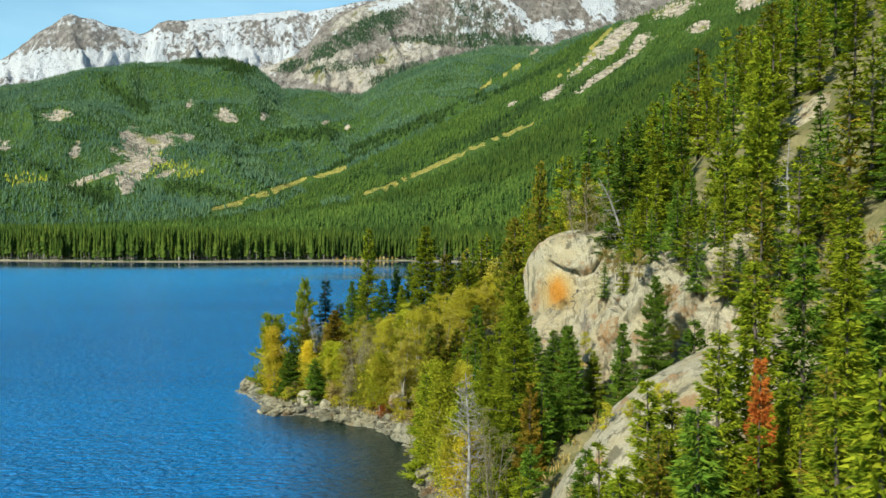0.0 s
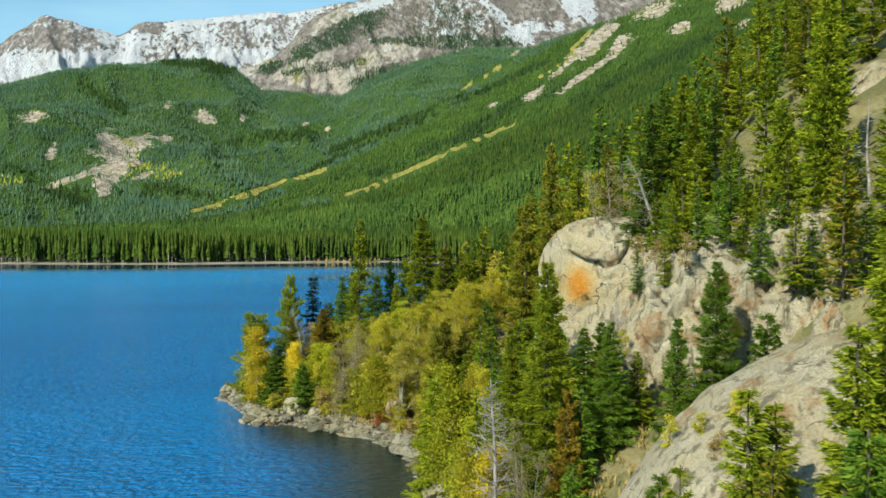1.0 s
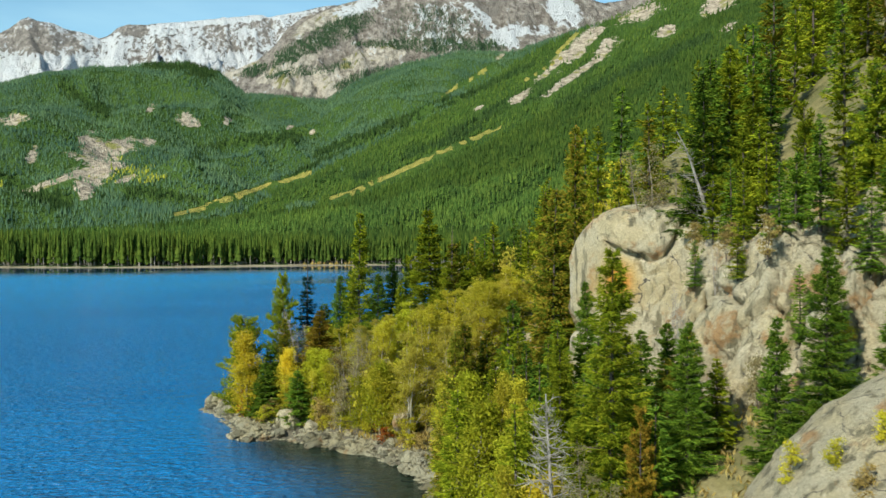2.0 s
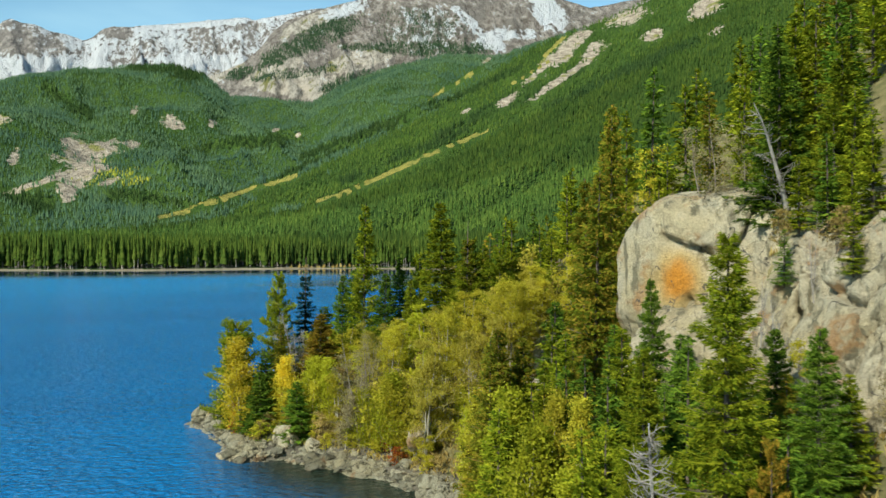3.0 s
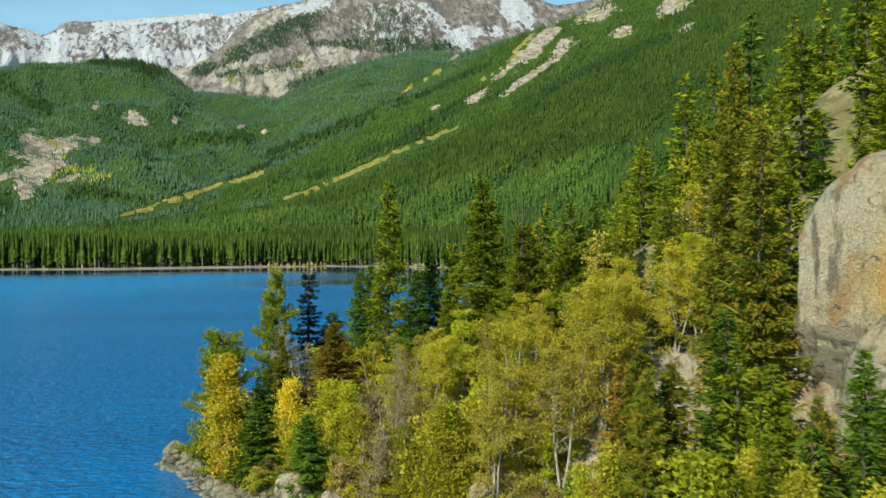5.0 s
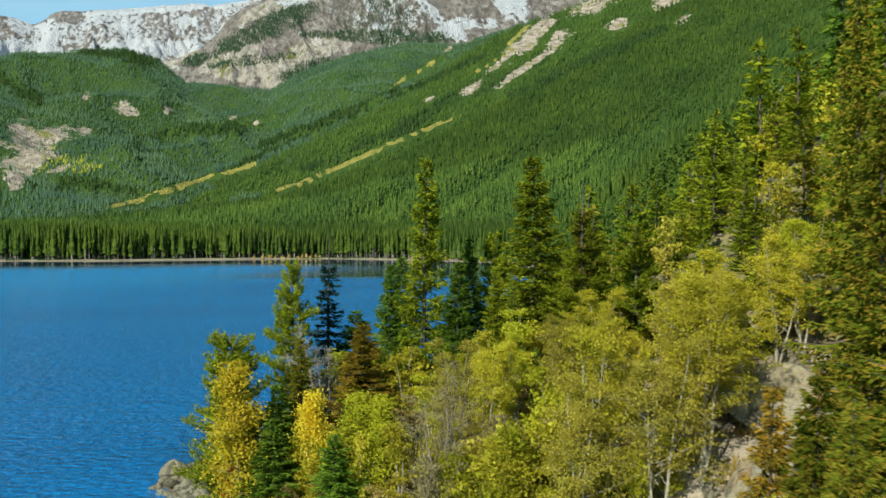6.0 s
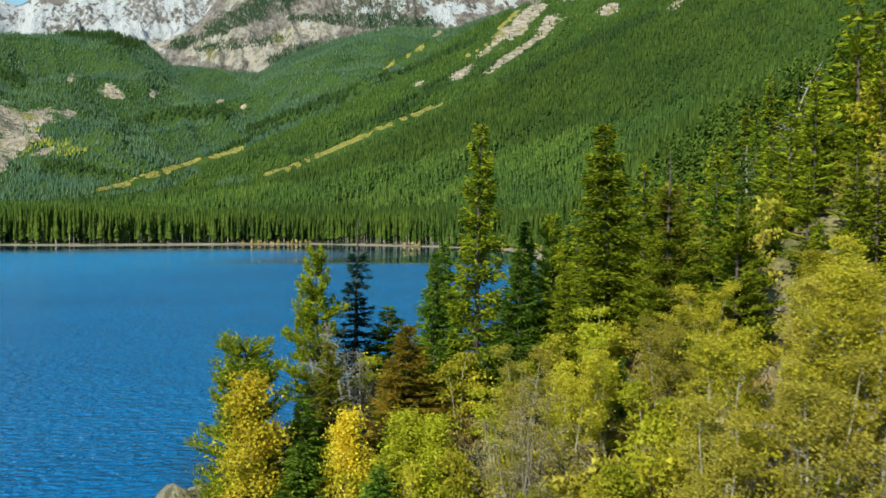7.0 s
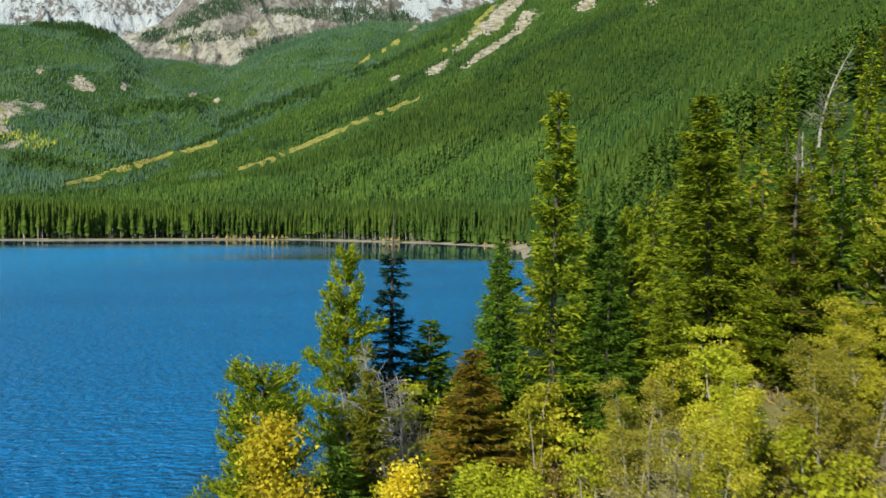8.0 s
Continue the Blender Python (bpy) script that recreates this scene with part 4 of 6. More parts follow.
def big_rock(name, label, centre, axes, turn, seed, material, level=5, cuts=14, rough=0.05, sharp=0.80, cracks=(), lip=None, soft=False, faces=(), **how):
    """A large outcrop: cut planes, then broken into blocks and joints."""
    v, f = rock_shape(seed, level, cuts, sharp, rough)
    m = np.array(Euler([radians(a) for a in turn]).to_matrix())
    w = (v * np.array(axes)) @ m.T
    for way, through_point in faces:
        way = np.array(way) / np.linalg.norm(way)
        over = np.maximum((w + np.array(centre) - np.array(through_point)) @ way, 0)
        w = w - 0.94 * over[:, None] * way
    n = (v / np.array(axes)) @ m.T
    n /= np.linalg.norm(n, axis=1)[:, None] + 1e-9
    out = broken(w + np.array(centre), seed, **how)
    for path, wide, deep in cracks:
        q = w + np.array(centre)
        q = q + 0.25 * np.stack((noise3(q, 0.9, seed + 21), noise3(q, 0.9, seed + 22), noise3(q, 0.9, seed + 23)), -1)
        out = out - crack(q, path, wide, deep)
    w = w + n * out[:, None]
    if lip:
        w = w + undercut(w + np.array(centre), *lip)
    me = mesh_of(name, w, [f], soft)
    me.materials.append(material)
    ob = new(name, me)
    ob.location = centre
    return tagged(ob, label, "rock")


def undercut(q, line, along, deep, tall):
    """Moves the rock below a roof's lip back from the face, most just under the lip."""
    along = np.array(along)
    into = np.array((-along[1], along[0], 0.0))
    s = q @ along
    ls = [float(np.array(p) @ along) for p in line]
    below = np.interp(s, ls, [p[2] for p in line]) + 0.12 * noise3(q, 1.3, 7) - q[:, 2]
    ends = smooth(ls[0] - 0.25, ls[0] + 0.5, s) * smooth(ls[-1] + 0.3, ls[-1] - 0.4, s)
    return (deep * smooth(0.0, 0.16, below) * np.exp(-np.clip(below, 0, 20) / tall) * ends)[:, None] * into


CLIFF = np.array(((0, 5.0), (0.9, 8.0), (1.8, 10.5), (3.2, 13.0), (4.1, 15.0), (4.9, 16.3), (6.0, 17.1), (8.0, 18.0), (11.5, 20.0)))


def cliff_at(y, k):
    """Foot line and profile of the rock face."""
    y = np.asarray(y, float)
    foot = 20.6 + 0.9 * np.sin(y * 0.45) + 0.06 * (y - 50) + 3.0 * smooth(46, 38, y) + 1.9 * smooth(59.5, 62.5, y)
    # two gullies run up the face
    foot = foot + (1.7 * np.exp(-((y - 54.6) / 0.9) ** 2) + 1.3 * np.exp(-((y - 47.4) / 0.8) ** 2)) * smooth(7.5, 5.0, k)
    x = foot + np.interp(k, np.arange(len(CLIFF)), CLIFF[:, 0]) + 0.9 * fbm(y / 6, y * 0 + 3, 3, 91)
    z = np.interp(k, np.arange(len(CLIFF)), CLIFF[:, 1])
    return x, z + 0.8 * fbm(y / 7, y * 0 + 8, 3, 93) * np.clip(z / 17, 0, 1) - 3.2 * smooth(47, 38, y)


def cliff_wall():
    """The rock face from its foot in the trees up to the shelf behind its brow."""
    y = np.linspace(37.5, 66.5, 330)
    v = np.linspace(0, len(CLIFF) - 1, 150)
    Y, V = np.meshgrid(y, v, indexing="ij")
    X, Z = cliff_at(Y, V)
    q = np.stack((X, Y, Z), -1)
    n = np.cross(np.gradient(q, axis=1), np.gradient(q, axis=0)).reshape(-1, 3)
    n /= np.linalg.norm(n, axis=1)[:, None] + 1e-9
    n *= np.where(n[:, 0] > 0.2, -1, 1)[:, None]
    p = q.reshape(-1, 3)
    out = broken(p, 303, (4.2, 1.6, 0.6), 0.6, 0.65, 0.8, 0.024, (1.0, 1.15, 0.55))
    out = out + 0.3 * ridged(p[:, 1] / 2.2 + 0.25 * p[:, 2], p[:, 2] / 9, 4, 311) - 0.3
    p = p + n * out[:, None]
    a, b = len(y), len(v)
    i, j = np.meshgrid(np.arange(a - 1), np.arange(b - 1), indexing="ij")
    quads = np.stack((i * b + j, i * b + j + 1, (i + 1) * b + j + 1, (i + 1) * b + j), -1).reshape(-1, 4)
    me = mesh_of("cliff", p, [quads], True)
    me.materials.append(M_ROCK)
    tagged(new("cliff", me), "fractured pale granite cliff with ochre runs below hillside trees", "cliff", kind="structure")


def crack(q, path, wide, deep):
    """Depth of a crack that follows a bent line."""
    near = np.full(len(q), 9.0)
    face = np.array((-0.51, -0.86, 0.0))
    q = q - (q @ face)[:, None] * face
    for a, b in zip(path, path[1:]):
        a, b = (np.array(c) - (np.array(c) @ face) * face for c in (a, b))
        u = np.clip((q - a) @ (b - a) / ((b - a) @ (b - a)), 0, 1)
        near = np.minimum(near, np.linalg.norm(q - a - u[:, None] * (b - a), axis=1))
    return deep * np.exp(-(near / wide) ** 2)


cliff_wall()
big_rock("overhanging_rock", "grey granite nose with an orange lichen stain under an overhang", (27.6, 65.9, 12.4), (6.6, 5.2, 6.2), (0, -6, 25), 3, M_ROCK_NOSE, 6, 4, 0.03, 0.93,
         [(((25.3, 63.1, 14.9), (25.7, 62.8, 14.75), (26.5, 62.3, 15.05), (26.95, 62.0, 15.9), (27.1, 61.9, 16.7), (27.55, 61.6, 17.6)), 0.15, 1.1), (((23.2, 64.5, 15.9), (23.7, 64.1, 15.95)), 0.08, 0.3),
          (((25.2, 63.1, 14.3), (25.5, 62.9, 13.6), (26.2, 62.5, 13.9)), 0.08, 0.3), (((24.4, 63.7, 12.2), (24.5, 63.6, 11.0), (24.7, 63.5, 9.8)), 0.3, 0.8)],
         (((23.3, 64.4, 15.8), (23.9, 64.0, 15.45), (24.5, 63.6, 15.15), (25.4, 63.0, 14.85)), (0.84, -0.54, 0.0), 1.15, 0.65), True,
         (((-0.12, -0.1, 1), (27, 64, 17.7)), ((-0.42, -0.72, 0.55), (26.0, 62.9, 16.3)), ((-0.93, -0.35, -0.10), (23.35, 66.2, 14.2)), ((-0.62, -0.76, -0.16), (23.5, 64.5, 13.8)), ((-0.5, -0.85, -0.05), (25.8, 62.9, 12.5)), ((-0.75, -0.25, -0.6), (23.9, 65.5, 11.2))), blocks=(4.6, 1.9), push=0.07, lean=0.10, joint=0.14, joint_wide=0.02, grain=0.10)
big_rock("rock_shoulder", "granite shoulder at the foot of the cliff", (24.0, 64.0, 8.6), (4.0, 3.2, 4.6), (0, 20, 12), 35, M_ROCK, 5, soft=True)
big_rock("rock_shoulder", "pale granite face above the scree", (26.5, 70.7, 8.6), (2.9, 3.2, 5.2), (0, 8, 20), 37, M_ROCK, 5, 12, soft=True)
big_rock("rock_slab", "large smooth sloping slab of pale granite", (21.2, 35.9, 6.4), (9.2, 6.4, 3.7), (20, -40, -8), 51, M_ROCK, 6, 4, 0.04, 0.88, soft=True, blocks=(7.0, 2.4), push=0.10, lean=0.22, joint=0.04)
big_rock("hill_boulder", "smooth pale boulder among the hillside pines", (40.9, 55.4, 24.5), (2.6, 3.6, 4.0), (0, 28, 10), 59, M_ROCK, 5, 7, 0.04, 0.85, soft=True, push=0.15, lean=0.3)
big_rock("scree_outcrop", "low pale outcrop in the scree", (24.6, 79.0, 6.7), (3.0, 4.0, 1.5), (10, -18, 30), 67, M_ROCK, 5, 12)
big_rock("scree_outcrop", "weathered outcrop at the edge of the aspens", (20.4, 73.4, 5.2), (2.6, 3.0, 2.0), (8, -20, 10), 71, M_ROCK, 5, 12)
BLOCKS = ((8.4, 86.2, 0.9, 0.9, 0.7, 70), (14.4, 79.4, 2.3, 1.2, 1.0, 40), (3.1, 87.4, 0.12, 0.9, 0.3, 10), (2.2, 88.6, 0.02, 0.7, 0.22, 60), (4.6, 87.4, 0.4, 0.7, 0.4, 120), (9.6, 84.6, 0.5, 0.7, 0.5, 15))
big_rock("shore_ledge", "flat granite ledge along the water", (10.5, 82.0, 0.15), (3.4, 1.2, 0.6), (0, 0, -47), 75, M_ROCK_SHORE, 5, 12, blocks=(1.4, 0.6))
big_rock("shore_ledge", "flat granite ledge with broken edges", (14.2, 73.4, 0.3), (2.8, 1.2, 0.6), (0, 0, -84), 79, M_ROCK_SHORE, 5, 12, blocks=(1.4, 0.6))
big_rock("shore_block", "large pale block on the shore", (6.8, 88.4, 1.2), (1.5, 1.2, 1.0), (0, 0, 20), 83, M_ROCK, 5, 14, 0.04, 0.75, blocks=(2.4, 0.9), push=0.1, lean=0.3)

for bx, by, bz, wide_b, tall_b, turn_b in BLOCKS:
    big_rock("shore_block", "large pale angular block on the shore", (bx, by, bz), (wide_b, 0.8 * wide_b, tall_b), (4, -5, turn_b), int(90 + 10 * bx), M_ROCK, 3, 14, 0.04, 0.72, blocks=(1.6, 0.7), push=0.1, lean=0.3)

ROCK_MESHES = []
for s in range(10):
    rv, rf = rock_shape(100 + s, 2, 10, 0.72, 0.06)
    rme = mesh_of("boulder", rv, [rf])
    rme.materials.append(M_ROCK_SHORE)
    ROCK_MESHES.append(rme)
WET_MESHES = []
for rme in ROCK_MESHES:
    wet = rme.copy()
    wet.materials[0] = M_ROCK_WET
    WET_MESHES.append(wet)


def boulders():
    rng = np.random.default_rng(8)
    edge = SHORE[4:21]
    for (ax, ay), (bx, by) in zip(edge, edge[1:]):
        length = math.hypot(bx - ax, by - ay)
        for _ in range(max(3, int(length * 2.4))):
            u = rng.random()
            side = rng.uniform(0.4, 1.9)
            nx, ny = (by - ay) / length, -(bx - ax) / length
            x, y = ax + u * (bx - ax) + nx * side, ay + u * (by - ay) + ny * side
            size = 0.26 + 0.72 * rng.random() ** 2.6
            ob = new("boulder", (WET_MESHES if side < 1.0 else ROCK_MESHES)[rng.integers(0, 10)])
            ob.location = (x, y, max(height(x, y), -0.15) + 0.32 * size)
            ob.rotation_euler = (rng.uniform(-0.3, 0.3), rng.uniform(-0.3, 0.3), rng.uniform(0, 6.28))
            ob.scale = (size * rng.uniform(0.9, 1.5), size, size * rng.uniform(0.5, 0.85))
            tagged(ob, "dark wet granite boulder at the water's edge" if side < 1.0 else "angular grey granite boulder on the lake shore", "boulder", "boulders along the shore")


boulders()


def rubble():
    """Broken stones between the boulders and down the scree."""
    rng = np.random.default_rng(18)
    shapes = [rock_shape(200 + k, 1, 5, 0.8, 0.15) for k in range(8)]
    g = Geo()
    edge = SHORE[4:21]
    for _ in range(1500):
        k = rng.integers(0, len(edge) - 1)
        u, side = rng.random(), rng.uniform(0.2, 2.2)
        (ax, ay), (bx, by) = edge[k], edge[k + 1]
        length = math.hypot(bx - ax, by - ay)
        x = ax + u * (bx - ax) + (by - ay) / length * side
        y = ay + u * (by - ay) - (bx - ax) / length * side
        g_place(g, shapes, rng, x, y, rng.uniform(0.09, 0.33))
    for _ in range(1000):
        x, y = rng.uniform(18, 36), rng.uniform(70, 96)
        g_place(g, shapes, rng, x, y, rng.uniform(0.08, 0.35))
    me = g.mesh("rubble")
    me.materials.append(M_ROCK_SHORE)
    tagged(new("rubble", me), "broken grey stones on the shore and scree", "rubble", kind="stuff")


def g_place(g, shapes, rng, x, y, size):
    v, f = shapes[rng.integers(0, len(shapes))]
    a = rng.uniform(0, 6.28)
    c, s = math.cos(a), math.sin(a)
    w = v * np.array((size * rng.uniform(0.8, 1.6), size, size * rng.uniform(0.45, 0.8)))
    w = np.stack((w[:, 0] * c - w[:, 1] * s + x, w[:, 0] * s + w[:, 1] * c + y, w[:, 2] + max(height(x, y), -0.1) + 0.2 * size), -1)
    g.add(w, tris=f)


rubble()


# ---- trees ----
def conifer(name, seed, H, R, low=0.08, shape=0.9, whorls=26, per=6, droop=-0.25, lift=0.5, fill=11, spray=0.42, wide=0.17, clump=0.0, gaps=0.0, bare_top=0.0, limbs=1.0, plate=0.27):
    """Trunk with limbs, and a crown of needle sprays along drooping or rising branches."""
    rng = np.random.default_rng(seed)
    stem, wood, leaf = Geo(), Geo(), Geo()
    zs = np.linspace(-0.4, H, 6)
    bend = rng.normal(0, 0.012 * H, 2)
    axis = np.stack((bend[0] * (zs / H) ** 2, bend[1] * (zs / H) ** 2, zs), -1)
    stem.tube(axis, 0.0115 * H * (1.02 - np.clip(zs / H, 0, 1)) ** 0.8 + 0.012, 7)
    for w in range(whorls):
        f = low + (1 - low) * ((w + rng.uniform(-0.3, 0.3)) / whorls)
        f = min(max(f, low), 0.985)
        reach = R * ((1 - f) / (1 - low)) ** shape
        swell = 1 + 0.22 * math.sin(w * 1.7 + seed)
        for _ in range(per if f < 0.85 else max(3, per - 2)):
            if rng.random() < gaps:
                continue
            L = reach * swell * rng.uniform(0.6, 1.12) + 0.10
            a = rng.uniform(0, 2 * math.pi)
            out = np.array((math.cos(a), math.sin(a), 0))
            side = np.array((-out[1], out[0], 0))
            rise = droop + (lift - droop) * f ** 1.3 + rng.normal(0, 0.08)
            curl = 0.22 if droop < 0 else 0.1
            root = np.array((bend[0] * f * f, bend[1] * f * f, f * H))
            s = np.array((0, 0.5, 0.95))
            path = root + out * (L * s)[:, None] + np.array((0, 0, 1)) * (L * (rise * s + curl * s * s))[:, None]
            if rng.random() < limbs:
                wood.tube(path, (0.004 * H * (1 - f) + 0.010) * (1.05 - s), 3)
            if f > 1 - bare_top:
                continue
            if plate:
                leaf.bough(root, out, side, L, rise, curl, plate * L, rng, 2 if fill < 12 else 3)
            count = int(1.9 * fill * (0.35 + L))
            if clump:
                c = rng.choice((0.45, 0.68, 0.92, 1.0), count)
                s = np.clip(c + rng.normal(0, 0.07, count), 0.15, 1.05)
                lat = rng.normal(0, 0.16 * L, count) * 0.8
                up = rng.normal(0.05, 0.10, count)
                way = out * rng.normal(0.5, 0.5, count)[:, None] + side * rng.normal(0, 0.6, count)[:, None] + np.array((0, 0, 1)) * rng.normal(0.55, 0.4, count)[:, None]
            else:
                s = 0.10 + 0.92 * rng.random(count) ** 0.8
                lat = rng.uniform(-1, 1, count) * 0.42 * L * (1.12 - s)
                up = rng.normal(-0.02, 0.06, count) - 0.10 * L * np.abs(lat) / (0.42 * L * (1.12 - s) + 0.01)
                way = out * rng.uniform(0.5, 1, count)[:, None] + side * (np.sign(lat) * rng.uniform(0.1, 0.9, count))[:, None] + np.array((0, 0, 1)) * rng.normal(-0.15, 0.22, count)[:, None]
            base = root + out * (L * s)[:, None] + side * lat[:, None] + np.array((0, 0, 1)) * (L * (rise * s + curl * s * s) + up)[:, None]
            size = 0.95 * spray * rng.uniform(0.6, 1.3, count)
            leaf.needles(base, way, size, size * wide / 0.42 * rng.uniform(0.8, 1.5, count), rng)
    if not bare_top:
        k = 14
        leaf.needles(np.tile((bend[0], bend[1], H - 0.25), (k, 1)) + rng.normal(0, 0.05, (k, 3)), np.array((0, 0, 1.0)) + rng.normal(0, 0.45, (k, 3)), np.full(k, spray * 0.8), np.full(k, wide * 0.9), rng)
    return stem.mesh(name + "_wood", True), leaf.mesh(name + "_needles"), wood.mesh(name + "_limbs", True) if wood.n else None


def branch_out(wood, tips, rng, start, way, length, radius, depth, spread=0.6, curl=0.15):
    n = 3 if depth else 2
    pts = [np.array(start, float)]
    way = way / np.linalg.norm(way)
    for _ in range(n):
        way = way + rng.normal(0, curl, 3) + np.array((0, 0, 0.05))
        way /= np.linalg.norm(way)
        pts.append(pts[-1] + way * length / n)
    wood.tube(pts, radius * np.linspace(1, 0.35, n + 1), 5 if depth > 1 else 3)
    tips.extend(pts[1:] if depth == 0 else pts[2:])
    if depth == 0:
        return
    for k in range(2 + depth % 2 + 1):
        at = rng.uniform(0.3, 1.0)
        p = pts[0] + (pts[-1] - pts[0]) * at if depth < 2 else pts[min(n, 1 + int(at * n))]
        turn = way + rng.normal(0, spread, 3) + np.array((0, 0, 0.15))
        branch_out(wood, tips, rng, p, turn, length * rng.uniform(0.45, 0.7), radius * 0.5, depth - 1, spread, curl)


def broadleaf(name, seed, H, R, stems=2, leaves=4200, leaf=0.15, low=0.3, twiggy=False, limbs=11, loose=0.22, rise=(0.2, 0.8)):
    """Slim pale stems with rising limbs, longest low down, and loose layers of small leaves along them."""
    rng = np.random.default_rng(seed)
    wood, crown = Geo(), Geo()
    stem = wood if H < 4 else Geo()
    tips = []
    for s in range(stems):
        lean = rng.normal(0, 0.06, 2) + (0 if stems == 1 else 0.13) * np.array((math.cos(2.4 * s + seed), math.sin(2.4 * s + seed)))
        top = H * rng.uniform(0.74, 1.0)
        zs = np.linspace(-0.3, top, 10)
        wob = np.cumsum(rng.normal(0, 0.016 * H, (10, 2)), 0) * 0.5
        axis = np.stack((lean[0] * zs + wob[:, 0] - wob[0, 0], lean[1] * zs + wob[:, 1] - wob[0, 1], zs), -1)
        stem.tube(axis, 0.009 * H * (1.03 - np.clip(zs / top, 0, 1)) + 0.006, 7)
        for k in range(limbs):
            u = (k + rng.random()) / limbs
            f = low + (0.99 - low) * u
            p = np.array([np.interp(f * top, zs, axis[:, c]) for c in range(3)])
            a = rng.uniform(0, 6.28)
            L = R * (0.16 + 0.84 * (1 - u) ** (0.75 if stems == 1 else 0.5) * min(1, 0.6 + 3 * u)) * rng.uniform(0.55, 1.1)
            branch_out(wood, tips, rng, p, np.array((math.cos(a), math.sin(a), rng.uniform(*rise) + 0.5 * u)), L * 0.8, 0.0042 * H * (1.1 - f), 1 + twiggy if limbs > 6 else 0, 0.5)
    tips = np.array(tips)
    if leaves:
        c = tips[rng.integers(0, len(tips), leaves)]
        base = c + rng.normal(0, loose, (leaves, 3)) * np.array((1, 1, 0.4 if stems > 1 else 0.9))
        size = leaf * rng.uniform(0.6, 1.3, leaves)
        crown.needles(base, rng.normal(0, 1, (leaves, 3)) + np.array((0, 0, -0.3)), size, size * 1.0, rng)
        # bring the whole down to its height
        high = np.quantile(base[:, 2], 0.99)
        for g in (wood, crown) if stem is wood else (stem, wood, crown):
            g.v = [q * np.array((1, 1, H / high)) for q in g.v]
        return stem.mesh(name + "_wood", True), crown.mesh(name + "_leaves"), None if stem is wood else wood.mesh(name + "_limbs", True)
    return stem.mesh(name + "_wood", True), None, wood.mesh(name + "_limbs", True)


def snag_shape(name, seed, H, lean=0.15, limbs=26, reach=1.6, curl=0.22):
    rng = np.random.default_rng(seed)
    stem, wood, tips = Geo(), Geo(), []
    zs = np.linspace(-0.3, H, 10)
    axis = np.stack((lean * zs * zs / H, 0.3 * lean * zs + 0.1 * np.sin(zs), zs), -1)
    stem.tube(axis, 0.016 * H * (1.05 - np.clip(zs / H, 0, 1)) + 0.012, 7)
    for k in range(limbs):
        f = 0.12 + 0.85 * rng.random()
        p = np.array([np.interp(f * H, zs, axis[:, c]) for c in range(3)])
        a = rng.uniform(0, 6.28)
        branch_out(wood, tips, rng, p, np.array((math.cos(a), math.sin(a), rng.uniform(-0.25, 0.5))), reach * (1.1 - f) * rng.uniform(0.4, 1.0) + 0.2, 0.022, 1, 0.5, curl)
    return stem.mesh(name + "_wood", True), None, wood.mesh(name + "_limbs", True)


SHAPES = {}
SHAPES["spruce"] = [(10, conifer("spruce", 301 + k, 10, 1.8 + 0.15 * k, 0.04, 0.85, 32, 8, -0.34, 0.45, 11, 0.27, 0.155, limbs=0.3, plate=0.2)) for k in range(4)]
SHAPES["narrow"] = [(12, conifer("narrow", 321 + k, 12, 1.35, 0.06, 0.6, 48, 6, -0.34, 0.3, 13, 0.26, 0.11, 0, 0.08, limbs=0.2, plate=0.22)) for k in range(3)]
SHAPES["tuft"] = [(9, conifer("tuft", 741 + k, 9, 1.65, 0.06, 0.6, 25, 7, -0.12, 0.45, 62, 0.18, 0.11, 1.0, 0.14, limbs=0.6, plate=0.22)) for k in range(3)]
SHAPES["bushy"] = [(9, conifer("bushy", 751 + k, 9, 2.0, 0.04, 0.42, 24, 8, -0.15, 0.45, 46, 0.18, 0.12, 1.0, 0.05, 0.07, limbs=0.8, plate=0.24)) for k in range(1)]
SHAPES["pine"] = [(9, conifer("pine", 341 + k, 9, 1.7, 0.08, 0.62, 22, 6, -0.08, 0.5, 34, 0.24, 0.15, 1.0, 0.12, limbs=0.4, plate=0.20)) for k in range(5)]
SHAPES["open"] = [(11, conifer("open", 361 + k, 11, 2.2, 0.20, 0.5, 18, 5, -0.1, 0.45, 36, 0.26, 0.15, 1.0, 0.16, plate=0.19)) for k in range(3)]
SHAPES["fine"] = [(10, conifer("fine", 661 + k, 10, 1.95, 0.03, 0.8, 36, 8, -0.34, 0.45, 24, 0.22, 0.135, 0, 0.03, limbs=0.3, plate=0.12)) for k in range(3)]
SHAPES["great"] = [(12, conifer("great", 671 + k, 12, 2.0, 0.03, 0.72, 46, 9, -0.32, 0.4, 44, 0.18, 0.095, 0, 0.04, limbs=0.3, plate=0.08)) for k in range(2)]
SHAPES["spire"] = [(9, conifer("spire", 641 + k, 9, 1.35, 0.02, 0.72, 34, 8, -0.2, 0.5, 20, 0.21, 0.125, 0, 0.05, limbs=0.15, plate=0.10)) for k in range(4)]
SHAPES["sprig"] = [(6, conifer("sprig", 651 + k, 6, 1.05, 0.03, 0.75, 20, 6, -0.05, 0.5, 9, 0.25, 0.12, 0, 0.08, limbs=0, plate=0.20)) for k in range(3)]
SHAPES["hill_spruce"] = [(9, conifer("hill_spruce", 601 + k, 9, 1.5, 0.04, 0.8, 24, 7, -0.34, 0.45, 5.6, 0.28, 0.145, 0, 0.06, limbs=0, plate=0.24)) for k in range(3)]
